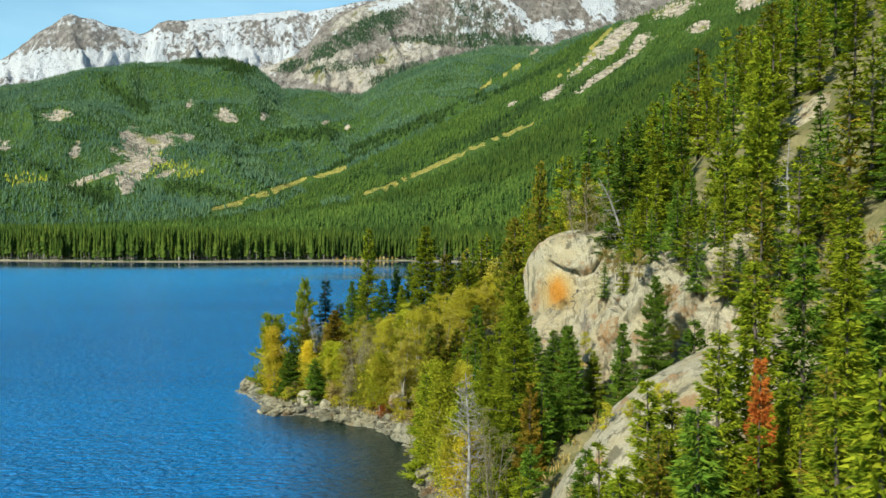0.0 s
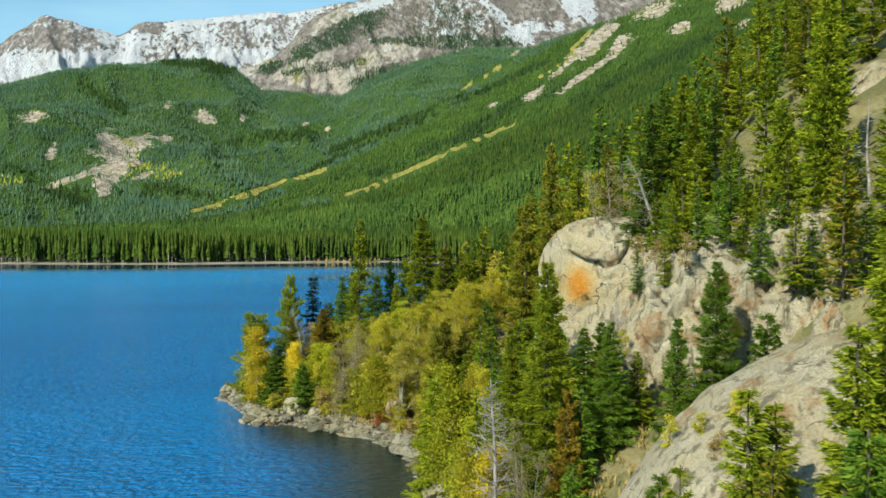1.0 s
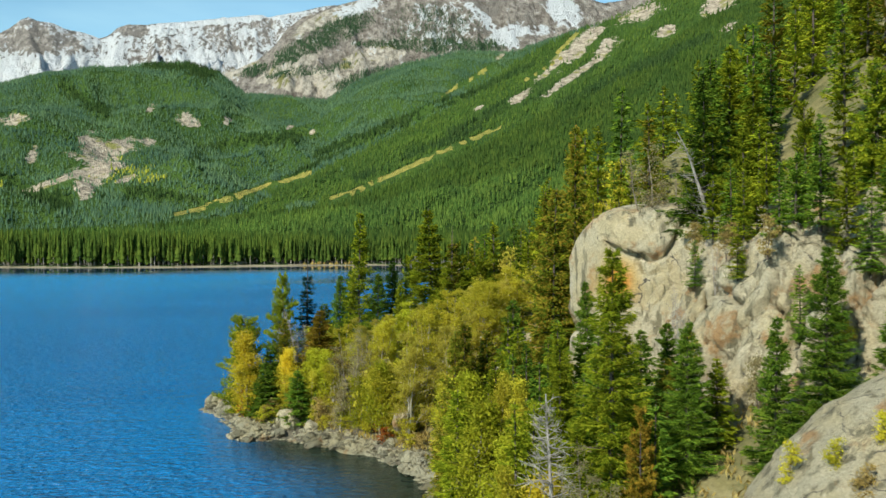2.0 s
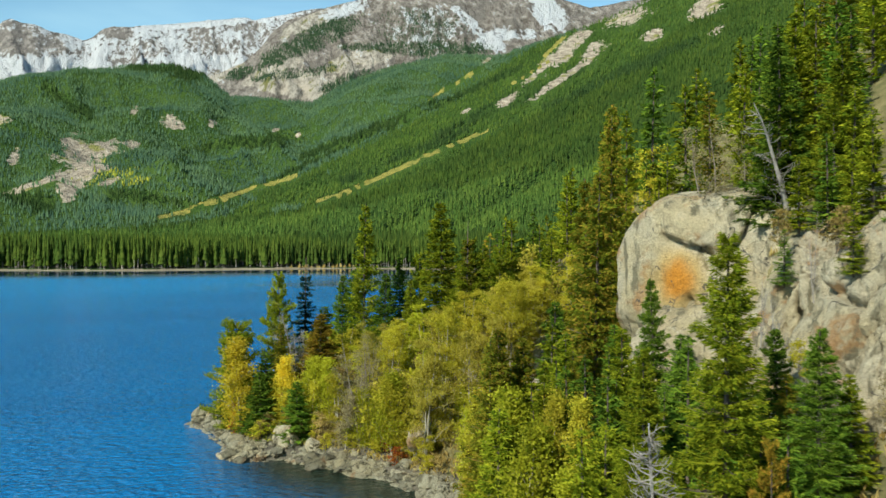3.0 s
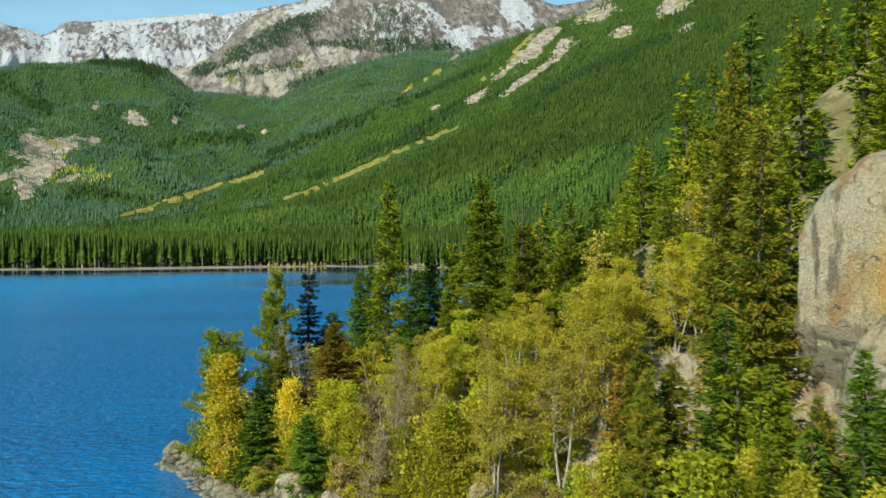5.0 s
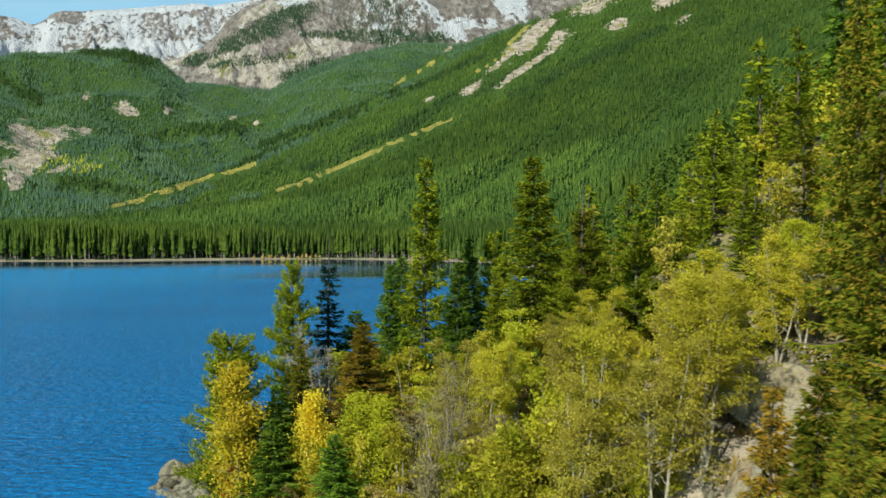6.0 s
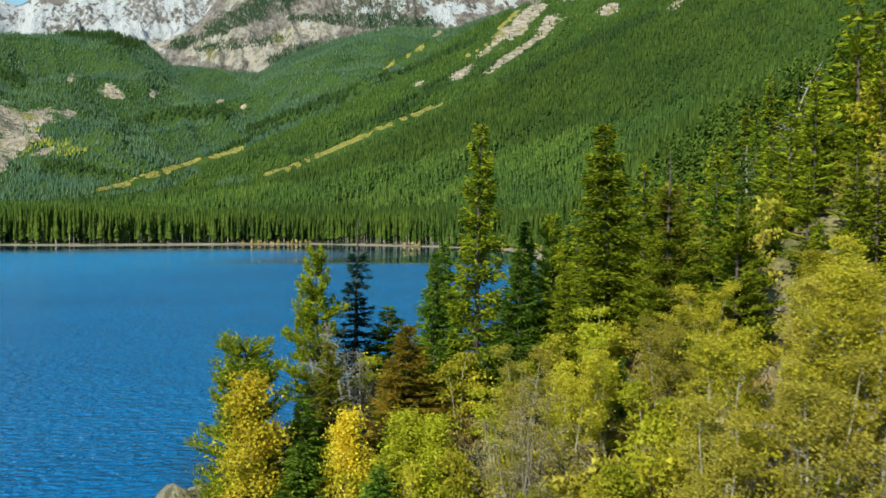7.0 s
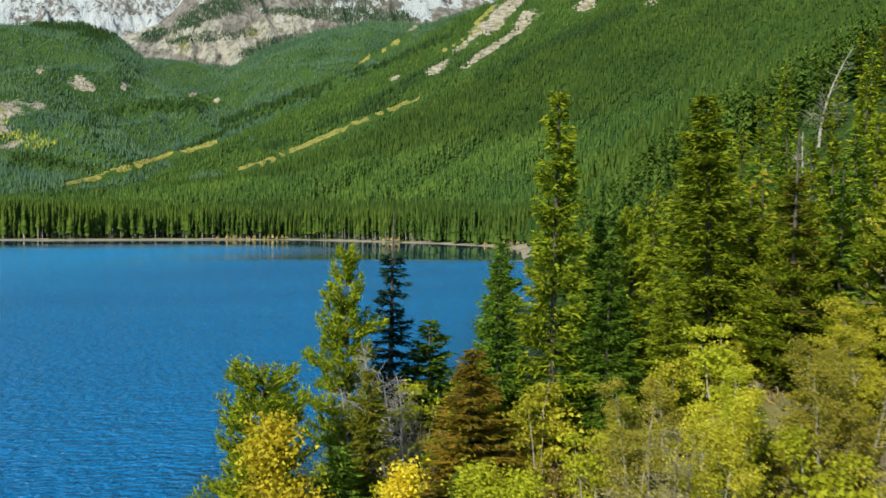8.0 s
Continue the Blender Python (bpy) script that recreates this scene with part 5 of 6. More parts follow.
SHAPES["hill_pine"] = [(8, conifer("hill_pine", 621 + k, 8, 1.35, 0.06, 0.6, 20, 7, -0.12, 0.45, 6.0, 0.27, 0.14, 0, 0.10, limbs=0, plate=0.22)) for k in range(4)]
SHAPES["slope_spruce"] = [(9, conifer("slope_spruce", 681 + k, 9, 1.45, 0.04, 0.8, 20, 6, -0.34, 0.4, 3, 0.42, 0.19, limbs=0, plate=0.24)) for k in range(3)]
SHAPES["slope_pine"] = [(8, conifer("slope_pine", 691 + k, 8, 1.3, 0.05, 0.6, 18, 6, -0.2, 0.4, 3.2, 0.42, 0.18, 0, 0.08, limbs=0, plate=0.22)) for k in range(3)]
SHAPES["young"] = [(6, conifer("young", 381 + k, 6, 1.25, 0.03, 0.75, 20, 6, -0.05, 0.6, 18, 0.24, 0.12, 0, 0.06, limbs=0.5)) for k in range(4)]
SHAPES["thin"] = [(12, conifer("thin", 401 + k, 12, 1.3, 0.05, 0.8, 38, 6, -0.45, 0.2, 15, 0.25, 0.12, 0, 0.10, 0.17, plate=0.26)) for k in range(2)]
SHAPES["aspen"] = [(8, broadleaf("aspen", 421 + k, 8, 2.6, 3, 21000, 0.078, 0.12, False, 15, 0.19)) for k in range(4)]
SHAPES["stemmed"] = [(8, broadleaf("stemmed", 431 + k, 8, 2.6, 3, 17000, 0.078, 0.28, False, 13, 0.19)) for k in range(3)]
SHAPES["slim"] = [(6, broadleaf("slim", 441 + k, 6, 1.6, 1, 7500, 0.088, 0.08, False, 30, 0.20, (0.5, 1.3))) for k in range(4)]
SHAPES["sapling"] = [(3.5, broadleaf("sapling", 521 + k, 3.5, 1.0, 2, 2600, 0.09, 0.04, False, 7, 0.17, (0.4, 1.2))) for k in range(3)]
SHAPES["bush"] = [(3, broadleaf("bush", 461 + k, 3, 1.6, 3, 1100, 0.135, 0.03, False, 5, 0.22)) for k in range(3)]
SHAPES["bare"] = [(8, broadleaf("bare", 481 + k, 8, 1.9, 3, 6000, 0.055, 0.04, True, 16, 0.16)) for k in range(2)]
SHAPES["grey"] = [(6, broadleaf("grey", 541 + k, 6, 2.0, 3, 0, 0.09, 0.05, True, 10)) for k in range(2)]
SHAPES["tangle"] = [(6, snag_shape("tangle", 551 + k, 6, 0.2, 75, 2.7, 0.34)) for k in range(2)]
SHAPES["snag"] = [(8, snag_shape("snag", 501 + k, 8, (0.015, 0.05, 0.26)[k], (150, 40, 44)[k], (1.7, 1.6, 1.9)[k])) for k in range(3)]

WORDS = {
    "spruce": ("spruce_tree", "dense dark green spruce with drooping boughs", "tree"),
    "narrow": ("fir_tree", "tall narrow green fir above the shore", "tree"),
    "pine": ("pine_tree", "yellow-green pine with tufted branches", "tree"),
    "bushy": ("pine_tree", "bushy green pine with a rusty dead top beside the water", "tree"),
    "tangle": ("dead_tree", "tangle of bare grey curling dead branches", "dead tree"),
    "tuft": ("pine_tree", "shaggy yellow-green pine beside the water", "tree"),
    "open": ("pine_tree", "open-crowned pine with bare lower limbs", "tree"),
    "hill_spruce": ("spruce_tree", "dark green spruce on the steep hillside", "tree"),
    "hill_pine": ("pine_tree", "yellow-green pine on the steep hillside", "tree"),
    "slope_spruce": ("spruce_tree", "dark green spruce on the forested slope", "tree"),
    "slope_pine": ("pine_tree", "yellow-green pine on the forested slope", "tree"),
    "sapling": ("aspen_sapling", "small leafy aspen sapling among the rocks", "sapling"),
    "grey": ("dead_shrub", "tangle of bare grey dead branches", "dead shrub"),
    "fine": ("spruce_tree", "full green spruce below the cliff with drooping boughs", "tree"),
    "great": ("spruce_tree", "big shaggy green spruce with dense drooping boughs", "tree"),
    "spire": ("pine_tree", "slim yellow-green pine spire on the slope", "tree"),
    "sprig": ("young_pine", "small pine in the undergrowth", "tree"),
    "young": ("young_pine", "bushy yellow-green young pine on the slope", "tree"),
    "thin": ("thin_spruce", "thin spruce with a half dead top", "tree"),
    "aspen": ("aspen_tree", "many-stemmed aspen with autumn leaves and pale trunks", "tree"),
    "stemmed": ("aspen_tree", "olive autumn aspen with bare pale trunks on scree", "tree"),
    "slim": ("young_aspen", "slim young aspen with bright autumn leaves", "tree"),
    "bush": ("shrub", "low leafy shrub among the rocks", "shrub"),
    "bare": ("bare_aspen", "grey-brown aspen that has dropped most leaves", "tree"),
    "snag": ("dead_tree", "weathered grey dead tree with broken limbs", "dead tree"),
}
TALLY = {}
P_RNG = np.random.default_rng(77)


def plant(kind, x, y, top, needles, wide=1.0, variant=None, label="", sink=0.15, ground=None):
    """A tree at (x, y) whose tip reaches the height top."""
    z = height(x, y) if ground is None else ground
    tall = max(top - z, 1.2)
    k = TALLY.get(kind, 0)
    TALLY[kind] = k + 1
    H, (wood, leaf, limbs) = SHAPES[kind][(k if variant is None else variant) % len(SHAPES[kind])]
    name, words, category = WORDS[kind]
    root = tagged(new(name), label or words, category)
    s = tall / H
    root.location = (x, y, z - sink)
    root.rotation_euler = (0, 0, P_RNG.uniform(0, 6.28))
    q = s ** 0.75 * wide * (1.15 if kind in ("spruce", "narrow", "open", "thin") else 1.0)
    root.scale = (q, q, (tall + sink) / H)
    bark = M_ASPEN_BARK if kind in ("aspen", "stemmed", "slim", "sapling") else M_TWIG if kind == "bare" else M_DEAD if kind in ("snag", "grey", "tangle") else M_BARK
    trunk = part("trunk", wood, bark, root)
    if limbs is not None:
        tagged(part("branchwork", limbs, bark, trunk), kind="stuff")
    if leaf is not None:
        part("crown", leaf, needles, root)
    return root

# ---- the point ----
plant("tuft", 7.1, 98.3, 12.6, M_PINE, 1.0, 0)
plant("tangle", 7.9, 96.6, 9.6, None, 1.0, 0)
plant("tangle", 9.0, 97.4, 8.0, None, 0.9, 1)
plant("tangle", 7.0, 97.2, 8.6, None, 0.7, 1)
plant("snag", 8.2, 96.6, 8.2, None, 1.2, 1)
plant("thin", 9.4, 100.7, 14.0, M_BLUE, 1.0, 0, "slim blue-green spruce with a bare dead top")
plant("spire", 13.4, 94.5, 18.3, M_PINE, 0.95, 2, "tall columnar pine above the aspens")
plant("fine", 20.0, 94.6, 18.6, M_PINE, 1.3, 1, "tall full spruce above the aspens")
plant("bushy", 3.4, 94.7, 9.3, M_PINE, 1.05, 0)
plant("slim", 3.7, 91.8, 7.9, M_GOLD, 1.4, 0, "golden autumn aspen on the rocky point")
plant("slim", 6.6, 91.0, 6.6, M_GOLD, 1.4, 1, "golden young aspen with a bare pale stem")
plant("spruce", 5.6, 93.0, 6.8, M_SPRUCE, 1.35)
plant("spire", 6.9, 94.6, 8.8, M_MIXED, 1.2)
plant("fine", 9.6, 92.7, 9.7, M_RUST, 1.65, 2, "rust-brown dying spruce behind young aspens")
plant("spruce", 11.1, 100.7, 9.7, M_SPRUCE, 1.5)
plant("slim", 8.4, 90.0, 6.6, M_LIME, 1.75, 2, "lime-yellow young aspen near the shore rocks")
plant("slim", 9.8, 88.6, 6.6, M_LIME, 1.4, 0, "lime-yellow young aspen near the shore rocks")
plant("spruce", 7.4, 88.4, 5.2, M_SPRUCE, 1.4)
plant("spruce", 5.0, 90.8, 5.6, M_SPRUCE, 1.4)
plant("slim", 10.9, 94.6, 8.2, M_LIME, 0.9)
plant("spruce", 13.2, 98.5, 12.9, M_SPRUCE, 1.0)
plant("fine", 11.8, 95.6, 12.6, M_SPRUCE, 1.0)
plant("fine", 14.9, 93.4, 12.8, M_SPRUCE, 1.1)
plant("fine", 16.9, 92.6, 12.2, M_PINE, 1.0)
plant("spruce", 17.0, 97.5, 14.0, M_SPRUCE, 0.9)
plant("pine", 19.0, 98.4, 14.2, M_PINE)
plant("tuft", 21.6, 92.0, 15.4, M_PINE, 1.35)
plant("open", 23.2, 89.4, 14.8, M_PINE, 1.0)
plant("thin", 21.2, 91.6, 17.0, M_MIXED, 0.9)
plant("narrow", 24.5, 98.0, 15.0, M_PINE)
plant("spruce", 27.5, 96.0, 15.5, M_SPRUCE)
# aspens behind the ledge
plant("bare", 11.2, 84.4, 8.6, M_DRY, 1.15)
plant("bare", 12.4, 86.4, 8.8, M_TAN, 1.0)
plant("aspen", 13.1, 88.8, 9.2, M_TAN, 0.85)
plant("aspen", 13.8, 86.3, 9.3, M_OLIVE, 0.85)
plant("aspen", 15.8, 87.2, 9.6, M_LIME, 0.8)
plant("aspen", 17.6, 86.0, 10.3, M_TAN, 0.9)
plant("aspen", 19.8, 86.8, 11.6, M_OLIVE, 1.0)
plant("aspen", 22.2, 89.8, 11.0, M_OLIVE)
plant("aspen", 14.5, 78.6, 8.8, M_TAN, 0.9)
plant("aspen", 16.6, 81.0, 10.6, M_OLIVE, 0.95)
plant("aspen", 21.2, 81.4, 12.2, M_TAN, 0.95)
plant("aspen", 23.2, 84.6, 12.8, M_OLIVE, 0.95)
plant("slim", 13.0, 81.5, 6.6, M_LIME, 1.3)
plant("slim", 11.8, 83.4, 5.2, M_LIME, 1.4)
plant("slim", 13.6, 81.0, 6.2, M_OLIVE, 1.3)
plant("aspen", 24.4, 84.0, 13.4, M_OLIVE, 0.95)
plant("aspen", 22.2, 82.6, 12.4, M_TAN, 0.95)
plant("stemmed", 29.8, 80.6, 15.4, M_OLIVE, 0.9)
plant("stemmed", 27.9, 82.6, 15.6, M_LIME, 0.9)
plant("stemmed", 26.5, 82.6, 14.2, M_OLIVE, 0.9)
plant("stemmed", 19.8, 78.5, 12.4, M_OLIVE, 1.0)
plant("stemmed", 17.6, 78.0, 10.2, M_TAN, 1.0)
plant("stemmed", 20.6, 80.0, 12.6, M_OLIVE, 1.0)
plant("bush", 8.9, 86.4, 3.2, M_GRASS, 0.8)
plant("bush", 10.8, 84.6, 3.0, M_LIME, 0.9)
plant("bush", 14.4, 80.6, 3.4, M_OLIVE, 0.9)
plant("bush", 3.3, 92.6, 3.1, M_SHRUB, 0.6)
plant("bush", 12.6, 82.6, 5.4, M_OLIVE, 1.1)
plant("bush", 13.6, 83.6, 6.2, M_TAN, 1.0)
plant("bush", 14.8, 82.4, 6.6, M_OLIVE, 1.0)
plant("bush", 15.8, 83.8, 7.4, M_LIME, 1.0)
plant("bush", 12.4, 84.0, 5.6, M_TAN, 1.0)
plant("bush", 2.8, 95.6, 2.2, M_GRASS, 0.7)
plant("bush", 4.8, 88.6, 2.4, M_GRASS, 0.7)
# strip between the water and the cliff
for kind, x, y, top, leaf, wide in (
        ("fine", 20.0, 59.0, 13.6, M_SPRUCE, 0.8), ("fine", 15.4, 67.2, 10.8, M_MIXED, 1.0), ("great", 14.2, 64.6, 10.6, M_MIXED, 0.85),
        ("spire", 15.2, 66.9, 8.4, M_MIXED, 1.1), ("fine", 22.3, 70.0, 19.2, M_MIXED, 0.9), ("fine", 23.2, 73.0, 19.0, M_MIXED, 0.85),
        ("fine", 27.6, 79.0, 24.6, M_MIXED, 0.75),
        ("great", 15.4, 46.2, 15.4, M_PINE, 1.0), ("slim", 13.8, 62.3, 8.4, M_LIME, 1.3), ("spire", 15.2, 59.9, 9.4, M_PINE, 1.0),
        ("great", 15.2, 50.8, 11.6, M_PINE, 0.95), ("spire", 16.3, 59.5, 10.4, M_MIXED, 0.8), ("spruce", 17.8, 57.6, 11.6, M_PINE, 0.9),
        ("fine", 19.9, 50.0, 12.2, M_SPRUCE, 1.0), ("fine", 20.5, 43.3, 13.0, M_SPRUCE, 0.85), ("great", 21.9, 42.4, 15.5, M_SPRUCE, 1.05),
        ("pine", 15.8, 44.6, 9.6, M_RUST, 0.7), ("spruce", 18.6, 47.6, 11.0, M_MIXED, 0.9), ("spire", 16.2, 55.0, 10.2, M_PINE, 1.0),
        ("spruce", 18.2, 53.6, 10.8, M_SPRUCE, 0.9), ("slim", 13.6, 57.0, 7.8, M_LIME, 1.3), ("spire", 13.2, 60.4, 7.9, M_PINE, 1.3),
        ("slim", 13.4, 54.4, 6.6, M_LIME, 1.3), ("slim", 13.2, 50.6, 6.2, M_OLIVE, 0.9), ("pine", 14.6, 52.6, 8.4, M_PINE, 1.1),
        ("spruce", 17.4, 62.6, 10.8, M_PINE, 0.9), ("spruce", 18.4, 66.4, 12.2, M_SPRUCE, 0.8), ("spire", 16.0, 69.6, 10.0, M_RUST, 1.0),
        ("slim", 15.0, 71.4, 5.8, M_LIME, 1.0),
        ("slim", 15.6, 71.0, 4.6, M_OLIVE, 1.2),
        ("pine", 15.0, 48.4, 8.2, M_PINE, 1.1), ("slim", 12.4, 47.6, 6.4, M_GOLD, 1.3), ("spire", 17.2, 67.8, 10.2, M_MIXED, 1.2),
        ("young", 13.0, 44.6, 5.4, M_PINE, 1.2), ("young", 13.4, 40.8, 6.0, M_PINE, 1.2), ("young", 14.8, 41.4, 7.2, M_SPRUCE, 1.1)):
    plant(kind, x, y, top, leaf, wide)
for x, y, top, leaf in ((14.6, 58.4, 8.6, M_OLIVE), (15.6, 61.6, 8.4, M_OLIVE), (14.0, 48.4, 6.4, M_OLIVE), (15.4, 55.8, 9.0, M_OLIVE), (14.4, 68.2, 7.4, M_OLIVE)):
    plant("slim", x, y, top, leaf, 0.9, label="slim olive autumn aspen between conifers")
plant("snag", 12.6, 45.2, 10.2, None, 1.0, 0)
plant("bare", 13.5, 43.5, 8.6, M_DRY, 0.8)
# pines on the slope before the slab
for kind, x, y, top, leaf, wide in (
        ("spire", 16.0, 30.3, 12.1, M_PINE, 1.0), ("spire", 17.2, 30.6, 11.6, M_PINE, 1.0), ("spire", 16.3, 23.1, 14.0, M_RED, 0.5), ("spire", 15.5, 21.9, 12.2, M_PINE, 0.9), ("spire", 20.6, 30.4, 12.4, M_PINE, 0.8),
        ("spire", 17.0, 27.0, 14.4, M_PINE, 0.9), ("spire", 18.9, 27.6, 16.8, M_PINE, 0.9), ("spire", 20.6, 27.4, 17.4, M_SPRUCE, 0.9),
        ("spire", 22.0, 26.8, 17.6, M_PINE, 0.9), ("spruce", 22.6, 25.4, 18.4, M_SPRUCE, 0.9), ("spire", 15.4, 18.0, 13.8, M_PINE, 1.0), ("spire", 14.9, 15.8, 14.7, M_PINE, 1.0),
        ("spire", 14.0, 22.6, 12.6, M_SPRUCE, 1.0), ("spire", 15.0, 24.6, 11.8, M_PINE, 1.0), ("spire", 17.0, 20.8, 14.0, M_MIXED, 0.8), ("spire", 18.6, 22.2, 15.2, M_PINE, 1.0),
        ("spire", 13.6, 27.6, 9.6, M_PINE, 1.1), ("spire", 14.6, 33.4, 8.8, M_SPRUCE, 1.0), ("spire", 15.4, 28.4, 10.6, M_MIXED, 0.9), ("spire", 18.2, 24.4, 13.0, M_PINE, 1.0),
        ("spire", 15.0, 22.9, 11.0, M_PINE, 1.0), ("spire", 21.0, 22.0, 17.0, M_PINE, 1.0), ("spire", 24.0, 23.0, 19.6, M_SPRUCE, 1.0), ("spruce", 25.6, 27.0, 21.0, M_SPRUCE, 0.9),
        ("spire", 12.8, 31.4, 7.4, M_PINE, 1.0), ("spire", 25.0, 30.8, 19.6, M_PINE, 0.9), ("spire", 12.9, 36.8, 6.8, M_PINE, 1.1)):
    plant(kind, x, y, top, leaf, 1.2 * wide)
# above the cliff
for kind, x, y, top, leaf, wide in (
        ("young", 26.9, 45.2, 17.2, M_SPRUCE, 1.0), ("spruce", 28.8, 62.3, 25.6, M_SPRUCE, 0.9), ("spruce", 34.6, 69.0, 28.9, M_PINE, 0.9), ("spruce", 31.9, 66.7, 27.4, M_SPRUCE, 0.9),
        ("fine", 30.0, 45.8, 29.6, M_PINE, 0.85), ("pine", 28.9, 58.4, 21.6, M_PINE, 1.2), ("spruce", 30.2, 59.4, 25.0, M_PINE, 0.9), ("narrow", 27.4, 66.4, 23.4, M_MIXED, 0.8),
        ("young", 28.0, 52.6, 20.0, M_SPRUCE, 1.1), ("young", 28.4, 49.0, 19.8, M_PINE, 1.1), ("pine", 29.6, 54.0, 22.6, M_PINE, 1.0), ("pine", 30.4, 50.0, 24.0, M_PINE, 1.1)):
    plant(kind, x, y, top, leaf, wide)
plant("young", 23.2, 40.4, 13.4, M_SPRUCE, 1.1)
plant("great", 18.6, 46.2, 12.6, M_SPRUCE, 1.15)
for x, y, z, leaf in ((18.3, 37.1, 9.2, M_OLIVE), (18.2, 36.0, 8.7, M_GRASS), (19.4, 36.4, 10.1, M_OLIVE), (17.6, 38.4, 8.9, M_OLIVE)):
    plant("bush", x, y, z + 0.7, leaf, 0.75, ground=z - 0.4, label="low shrub in a crack of the granite slab")
plant("spruce", 19.8, 56.2, 11.4, M_SPRUCE, 1.0)
plant("spruce", 20.0, 52.8, 11.6, M_SPRUCE, 1.0)
plant("spruce", 19.0, 60.6, 11.4, M_SPRUCE, 1.0)
plant("spruce", 20.4, 47.0, 11.0, M_PINE, 1.0)
plant("snag", 28.5, 61.5, 21.8, None, 1.5, 2)
plant("bare", 27.0, 64.4, 21.4, M_DRY, 1.3)
plant("snag", 30.0, 42.8, 23.0, None, 0.9, 1)
plant("snag", 46.0, 81.0, 33.6, None, 1.0, 0)
plant("snag", 45.2, 118.0, 20.2, None, 1.2, 1)
plant("snag", 73.3, 146.6, 33.2, None, 1.2, 2)


def grow(seed, count, box, gap, tall, mix_of, avoid=None, min_d=1.2):
    """Fills a stretch of ground with smaller trees, at least gap apart."""
    rng = np.random.default_rng(seed)
    placed = []
    for _ in range(count * 30):
        if len(placed) >= count:
            break
        x, y = rng.uniform(box[0], box[1]), rng.uniform(box[2], box[3])
        if avoid and avoid(x, y):
            continue
        if any(math.hypot(x - a, y - b) < gap for a, b in placed):
            continue
        z, d, _ = land(np.array([x]), np.array([y]))
        if d[0] < min_d:
            continue
        placed.append((x, y))
        pick = rng.random()
        for share, kind, leaf in mix_of:
            pick -= share
            if pick <= 0:
                break
        plant(kind, x, y, float(z[0]) + rng.uniform(*tall), leaf, rng.uniform(0.85, 1.2))


HILL = ((0.38, "hill_pine", M_PINE), (0.22, "hill_spruce", M_SPRUCE), (0.26, "hill_spruce", M_PINE), (0.14, "hill_pine", M_MIXED))
# slope behind the cliff, then the hill beyond the point
grow(9, 122, (31, 62, 26, 84), 2.3, (5.5, 10), HILL, lambda x, y: math.hypot(x - 40.5, y - 55) < 3.4 or (34 < x < 41 and abs((y - 55) - 1.35 * (x - 40.5)) < 1.5))
SLOPE = ((0.50, "slope_pine", M_PINE), (0.17, "slope_spruce", M_SPRUCE), (0.22, "slope_spruce", M_PINE), (0.11, "slope_pine", M_MIXED))
grow(10, 150, (22, 95, 84, 190), 3.0, (5, 11), SLOPE, lambda x, y: (x < 27 + 0.2 * (y - 84) and y < 98) or math.hypot(x, y) > 196, 3.0)
grow(16, 22, (24, 36, 84, 100), 2.0, (4.0, 8.0), HILL, lambda x, y: y < 86 and x < 28)
grow(17, 30, (7, 19, 78, 93), 1.3, (1.8, 4.0), ((0.4, "sapling", M_OLIVE), (0.25, "sapling", M_LIME), (0.2, "hill_spruce", M_SPRUCE), (0.15, "sapling", M_DRY)))
grow(19, 16, (27, 35, 24, 41), 1.9, (4.0, 8.0), HILL)
grow(18, 34, (1, 15, 70, 98), 0.9, (0.6, 1.5), ((0.5, "bush", M_GRASS), (0.35, "bush", M_OLIVE), (0.04, "bush", M_SHRUB), (0.11, "bush", M_TAN)), lambda x, y: inland(np.array([x]), np.array([y]))[0] > 4.0, 1.1)
grow(21, 30, (26, 37, 86, 97), 1.4, (1.4, 4.2), ((0.22, "bush", M_OLIVE), (0.2, "bush", M_TAN), (0.13, "bush", M_DRY), (0.3, "hill_pine", M_PINE), (0.15, "hill_spruce", M_SPRUCE)))
# brow of the cliff
grow(11, 34, (26.6, 31.5, 39, 67), 1.5, (2.6, 6.0), ((0.4, "hill_spruce", M_SPRUCE), (0.4, "hill_pine", M_PINE), (0.2, "hill_spruce", M_PINE)), lambda x, y: x < 28.2 and y > 60)
# undergrowth of the point, of the strip below the cliff and of the slope before the slab
grow(20, 40, (3, 17, 76, 94), 0.9, (0.7, 1.5), ((0.3, "bush", M_OLIVE), (0.3, "bush", M_TAN), (0.25, "bush", M_GRASS), (0.15, "bush", M_LIME)), lambda x, y: inland(np.array([x]), np.array([y]))[0] < 2.6, 2.6)
grow(12, 60, (1.5, 25, 75, 101), 1.4, (1.0, 2.6), ((0.22, "bush", M_LIME), (0.32, "bush", M_OLIVE), (0.2, "bush", M_GRASS), (0.24, "hill_spruce", M_SPRUCE), (0.02, "bush", M_SHRUB)), lambda x, y: x > 17.5 and y < 86, 1.6)
grow(13, 42, (12.6, 21, 44, 70), 1.5, (3.2, 7.0), ((0.14, "hill_spruce", M_SPRUCE), (0.36, "sprig", M_PINE), (0.2, "sprig", M_MIXED), (0.12, "sprig", M_PINE), (0.18, "sprig", M_SPRUCE)), lambda x, y: x > 17.6)
grow(15, 34, (12.6, 27, 8, 34), 1.7, (3.5, 7.0), ((0.5, "sprig", M_PINE), (0.25, "sprig", M_SPRUCE), (0.25, "sprig", M_MIXED)), lambda x, y: y > 29 and x > 17)


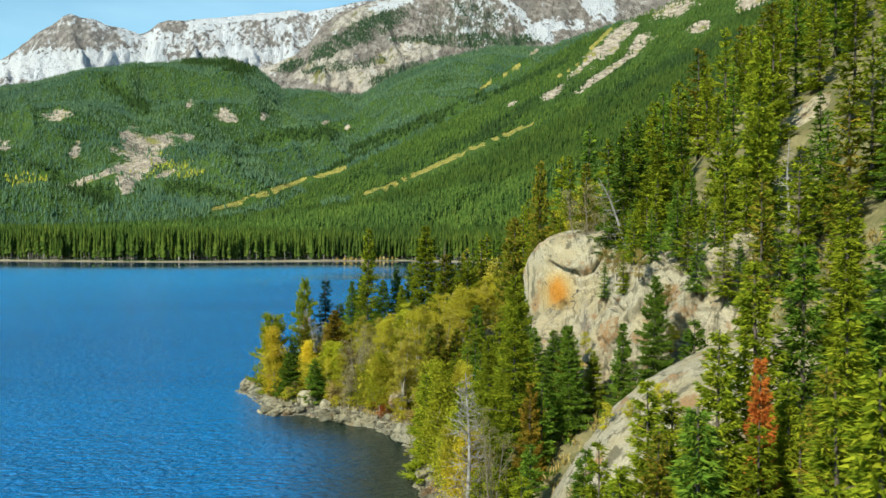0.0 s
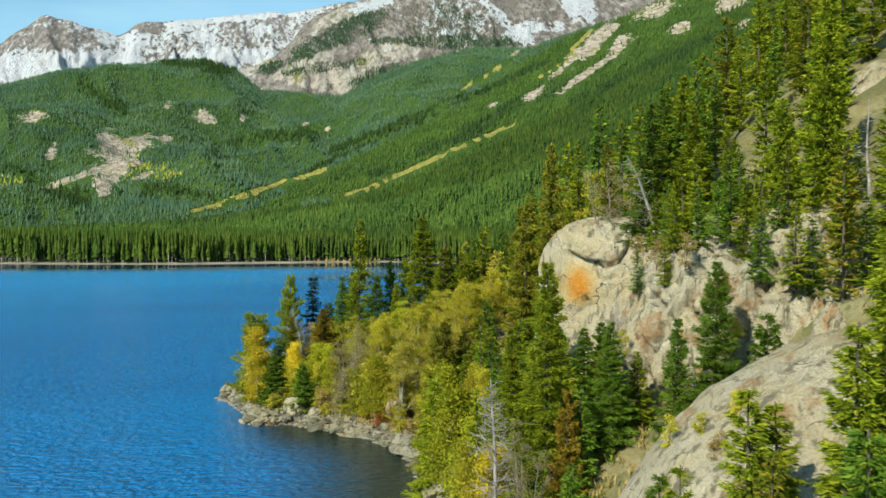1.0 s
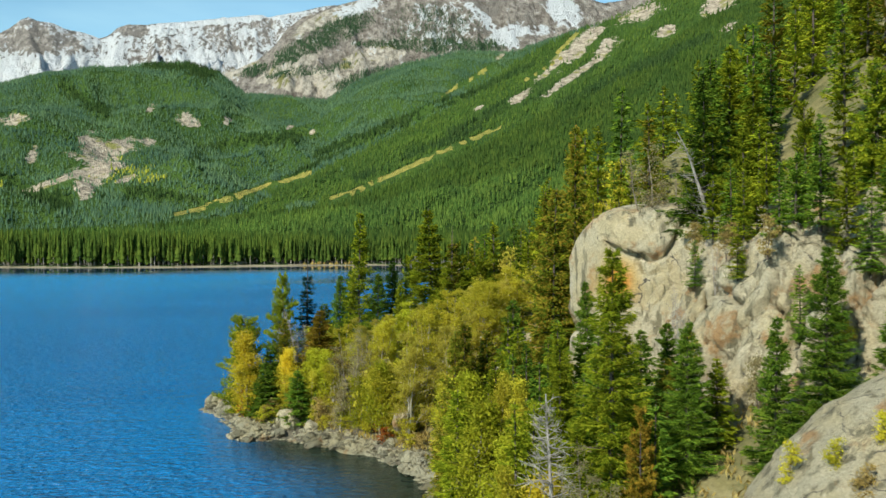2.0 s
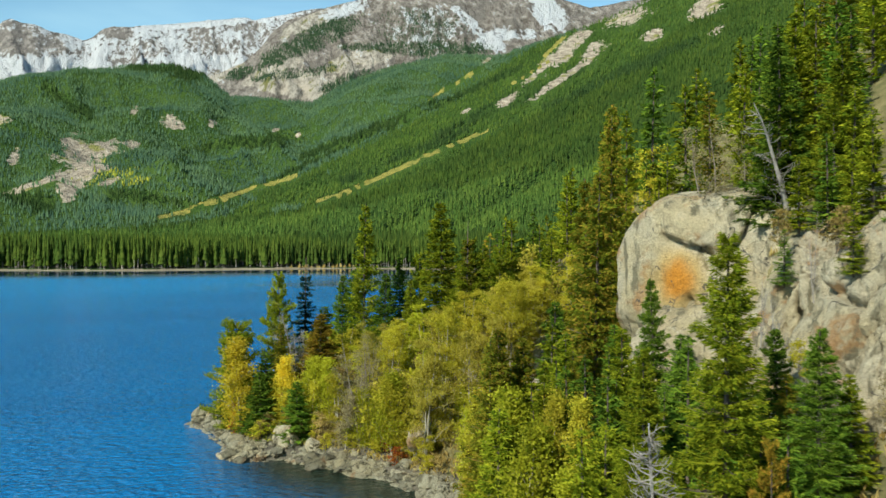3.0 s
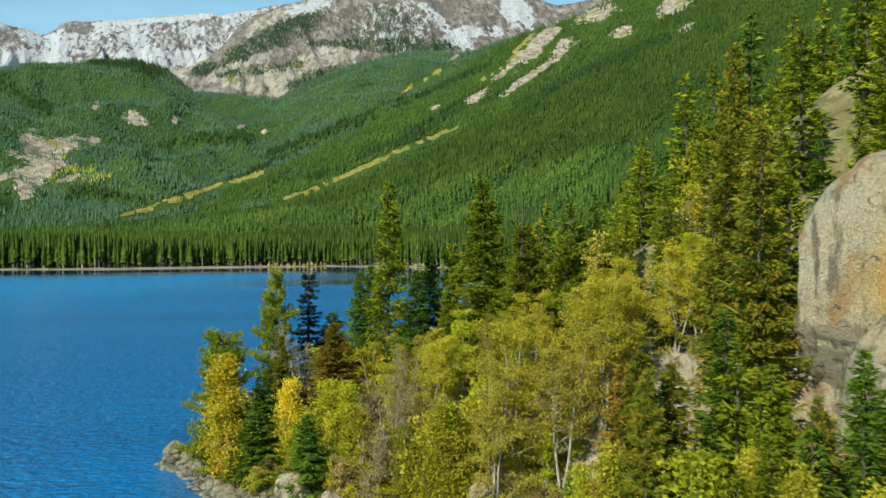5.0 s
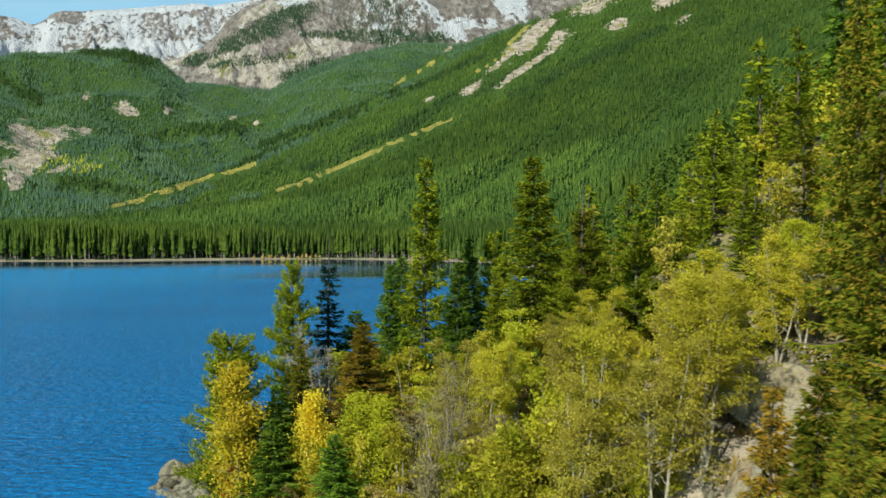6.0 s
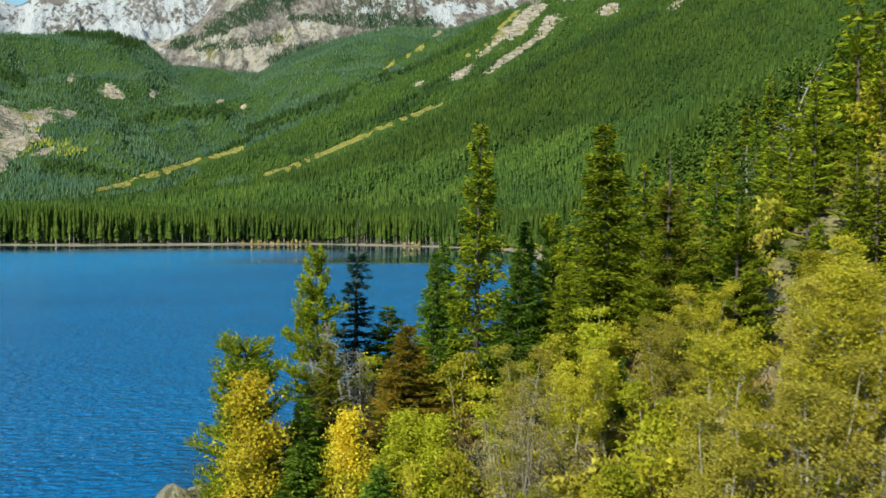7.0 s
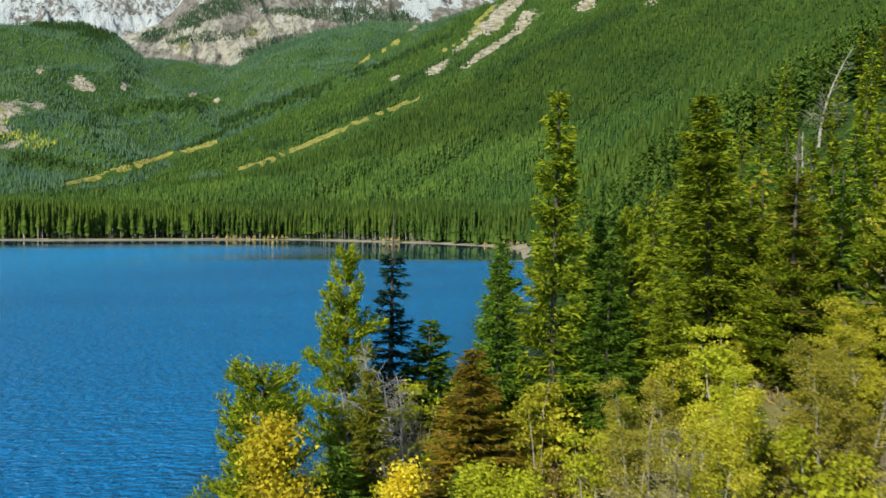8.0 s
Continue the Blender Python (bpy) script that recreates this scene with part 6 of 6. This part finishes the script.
# shrubs and small spruces in the clefts of the rock face
for kind, y, k, tall, leaf, wide in (
        ("grey", 54.6, 1.6, 3.6, None, 0.55), ("grey", 54.8, 3.2, 3.2, None, 0.5), ("grey", 55.6, 2.4, 2.6, None, 0.5), ("grey", 53.6, 2.2, 2.8, None, 0.5),
        ("bush", 47.4, 1.4, 2.0, M_DRY, 0.6), ("bush", 54.4, 0.9, 1.8, M_TAN, 0.7), ("hill_spruce", 47.5, 2.6, 2.8, M_SPRUCE, 0.9), ("hill_spruce", 56.6, 3.5, 2.0, M_SPRUCE, 1.0),
        ("hill_spruce", 51.2, 3.9, 2.2, M_PINE, 1.0), ("bush", 52.0, 4.6, 1.2, M_GRASS, 0.8), ("bush", 57.4, 4.6, 1.2, M_GRASS, 0.8), ("bush", 49.0, 4.5, 1.3, M_GRASS, 0.8),
        ("hill_spruce", 44.2, 4.4, 3.2, M_SPRUCE, 1.0), ("hill_pine", 46.2, 4.8, 3.6, M_PINE, 1.0), ("hill_spruce", 50.0, 5.3, 3.0, M_SPRUCE, 1.0), ("hill_pine", 53.2, 5.2, 3.2, M_PINE, 1.0),
        ("hill_spruce", 56.0, 5.5, 3.4, M_SPRUCE, 1.0), ("hill_pine", 58.6, 5.3, 3.0, M_PINE, 1.0), ("hill_spruce", 42.6, 5.0, 3.8, M_PINE, 1.0), ("bush", 45.2, 3.6, 1.0, M_GRASS, 0.8),
        ("hill_spruce", 48.4, 5.7, 4.2, M_SPRUCE, 1.0), ("hill_pine", 54.6, 5.9, 4.0, M_PINE, 1.0), ("bush", 50.8, 2.2, 0.9, M_OLIVE, 0.7), ("bush", 43.4, 2.9, 1.2, M_OLIVE, 0.8)):
    cx, cz = cliff_at(y, k)
    plant(kind, float(cx) + (-0.7 if kind in ("grey", "bush") else 0.0), y, float(cz) + tall, leaf, wide, ground=float(cz) - 0.3)


def grass_tufts():
    rng = np.random.default_rng(14)
    g = Geo()
    x = np.concatenate((rng.uniform(0, 24, 2600), rng.uniform(12, 30, 1800)))
    y = np.concatenate((rng.uniform(68, 100, 2600), rng.uniform(20, 70, 1800)))
    z, d, _ = land(x, y)
    ok = (d > 1.2) & (fbm(x / 4, y / 4, 3, 81) > -0.15)
    x, y, z = x[ok], y[ok], z[ok]
    n = len(x)
    for _ in range(9):
        base = np.stack((x + rng.normal(0, 0.22, n), y + rng.normal(0, 0.22, n), z - 0.05), -1)
        ln = rng.uniform(0.25, 0.6, n)
        g.flakes(base, rng.normal(0, 0.35, (n, 3)) + np.array((0, 0, 1.0)), ln, ln * 0.22, rng)
    me = g.mesh("grass")
    me.materials.append(M_GRASS)
    tagged(new("grass", me), "tufts of dry autumn grass between rocks and trees", "grass", kind="stuff")


grass_tufts()
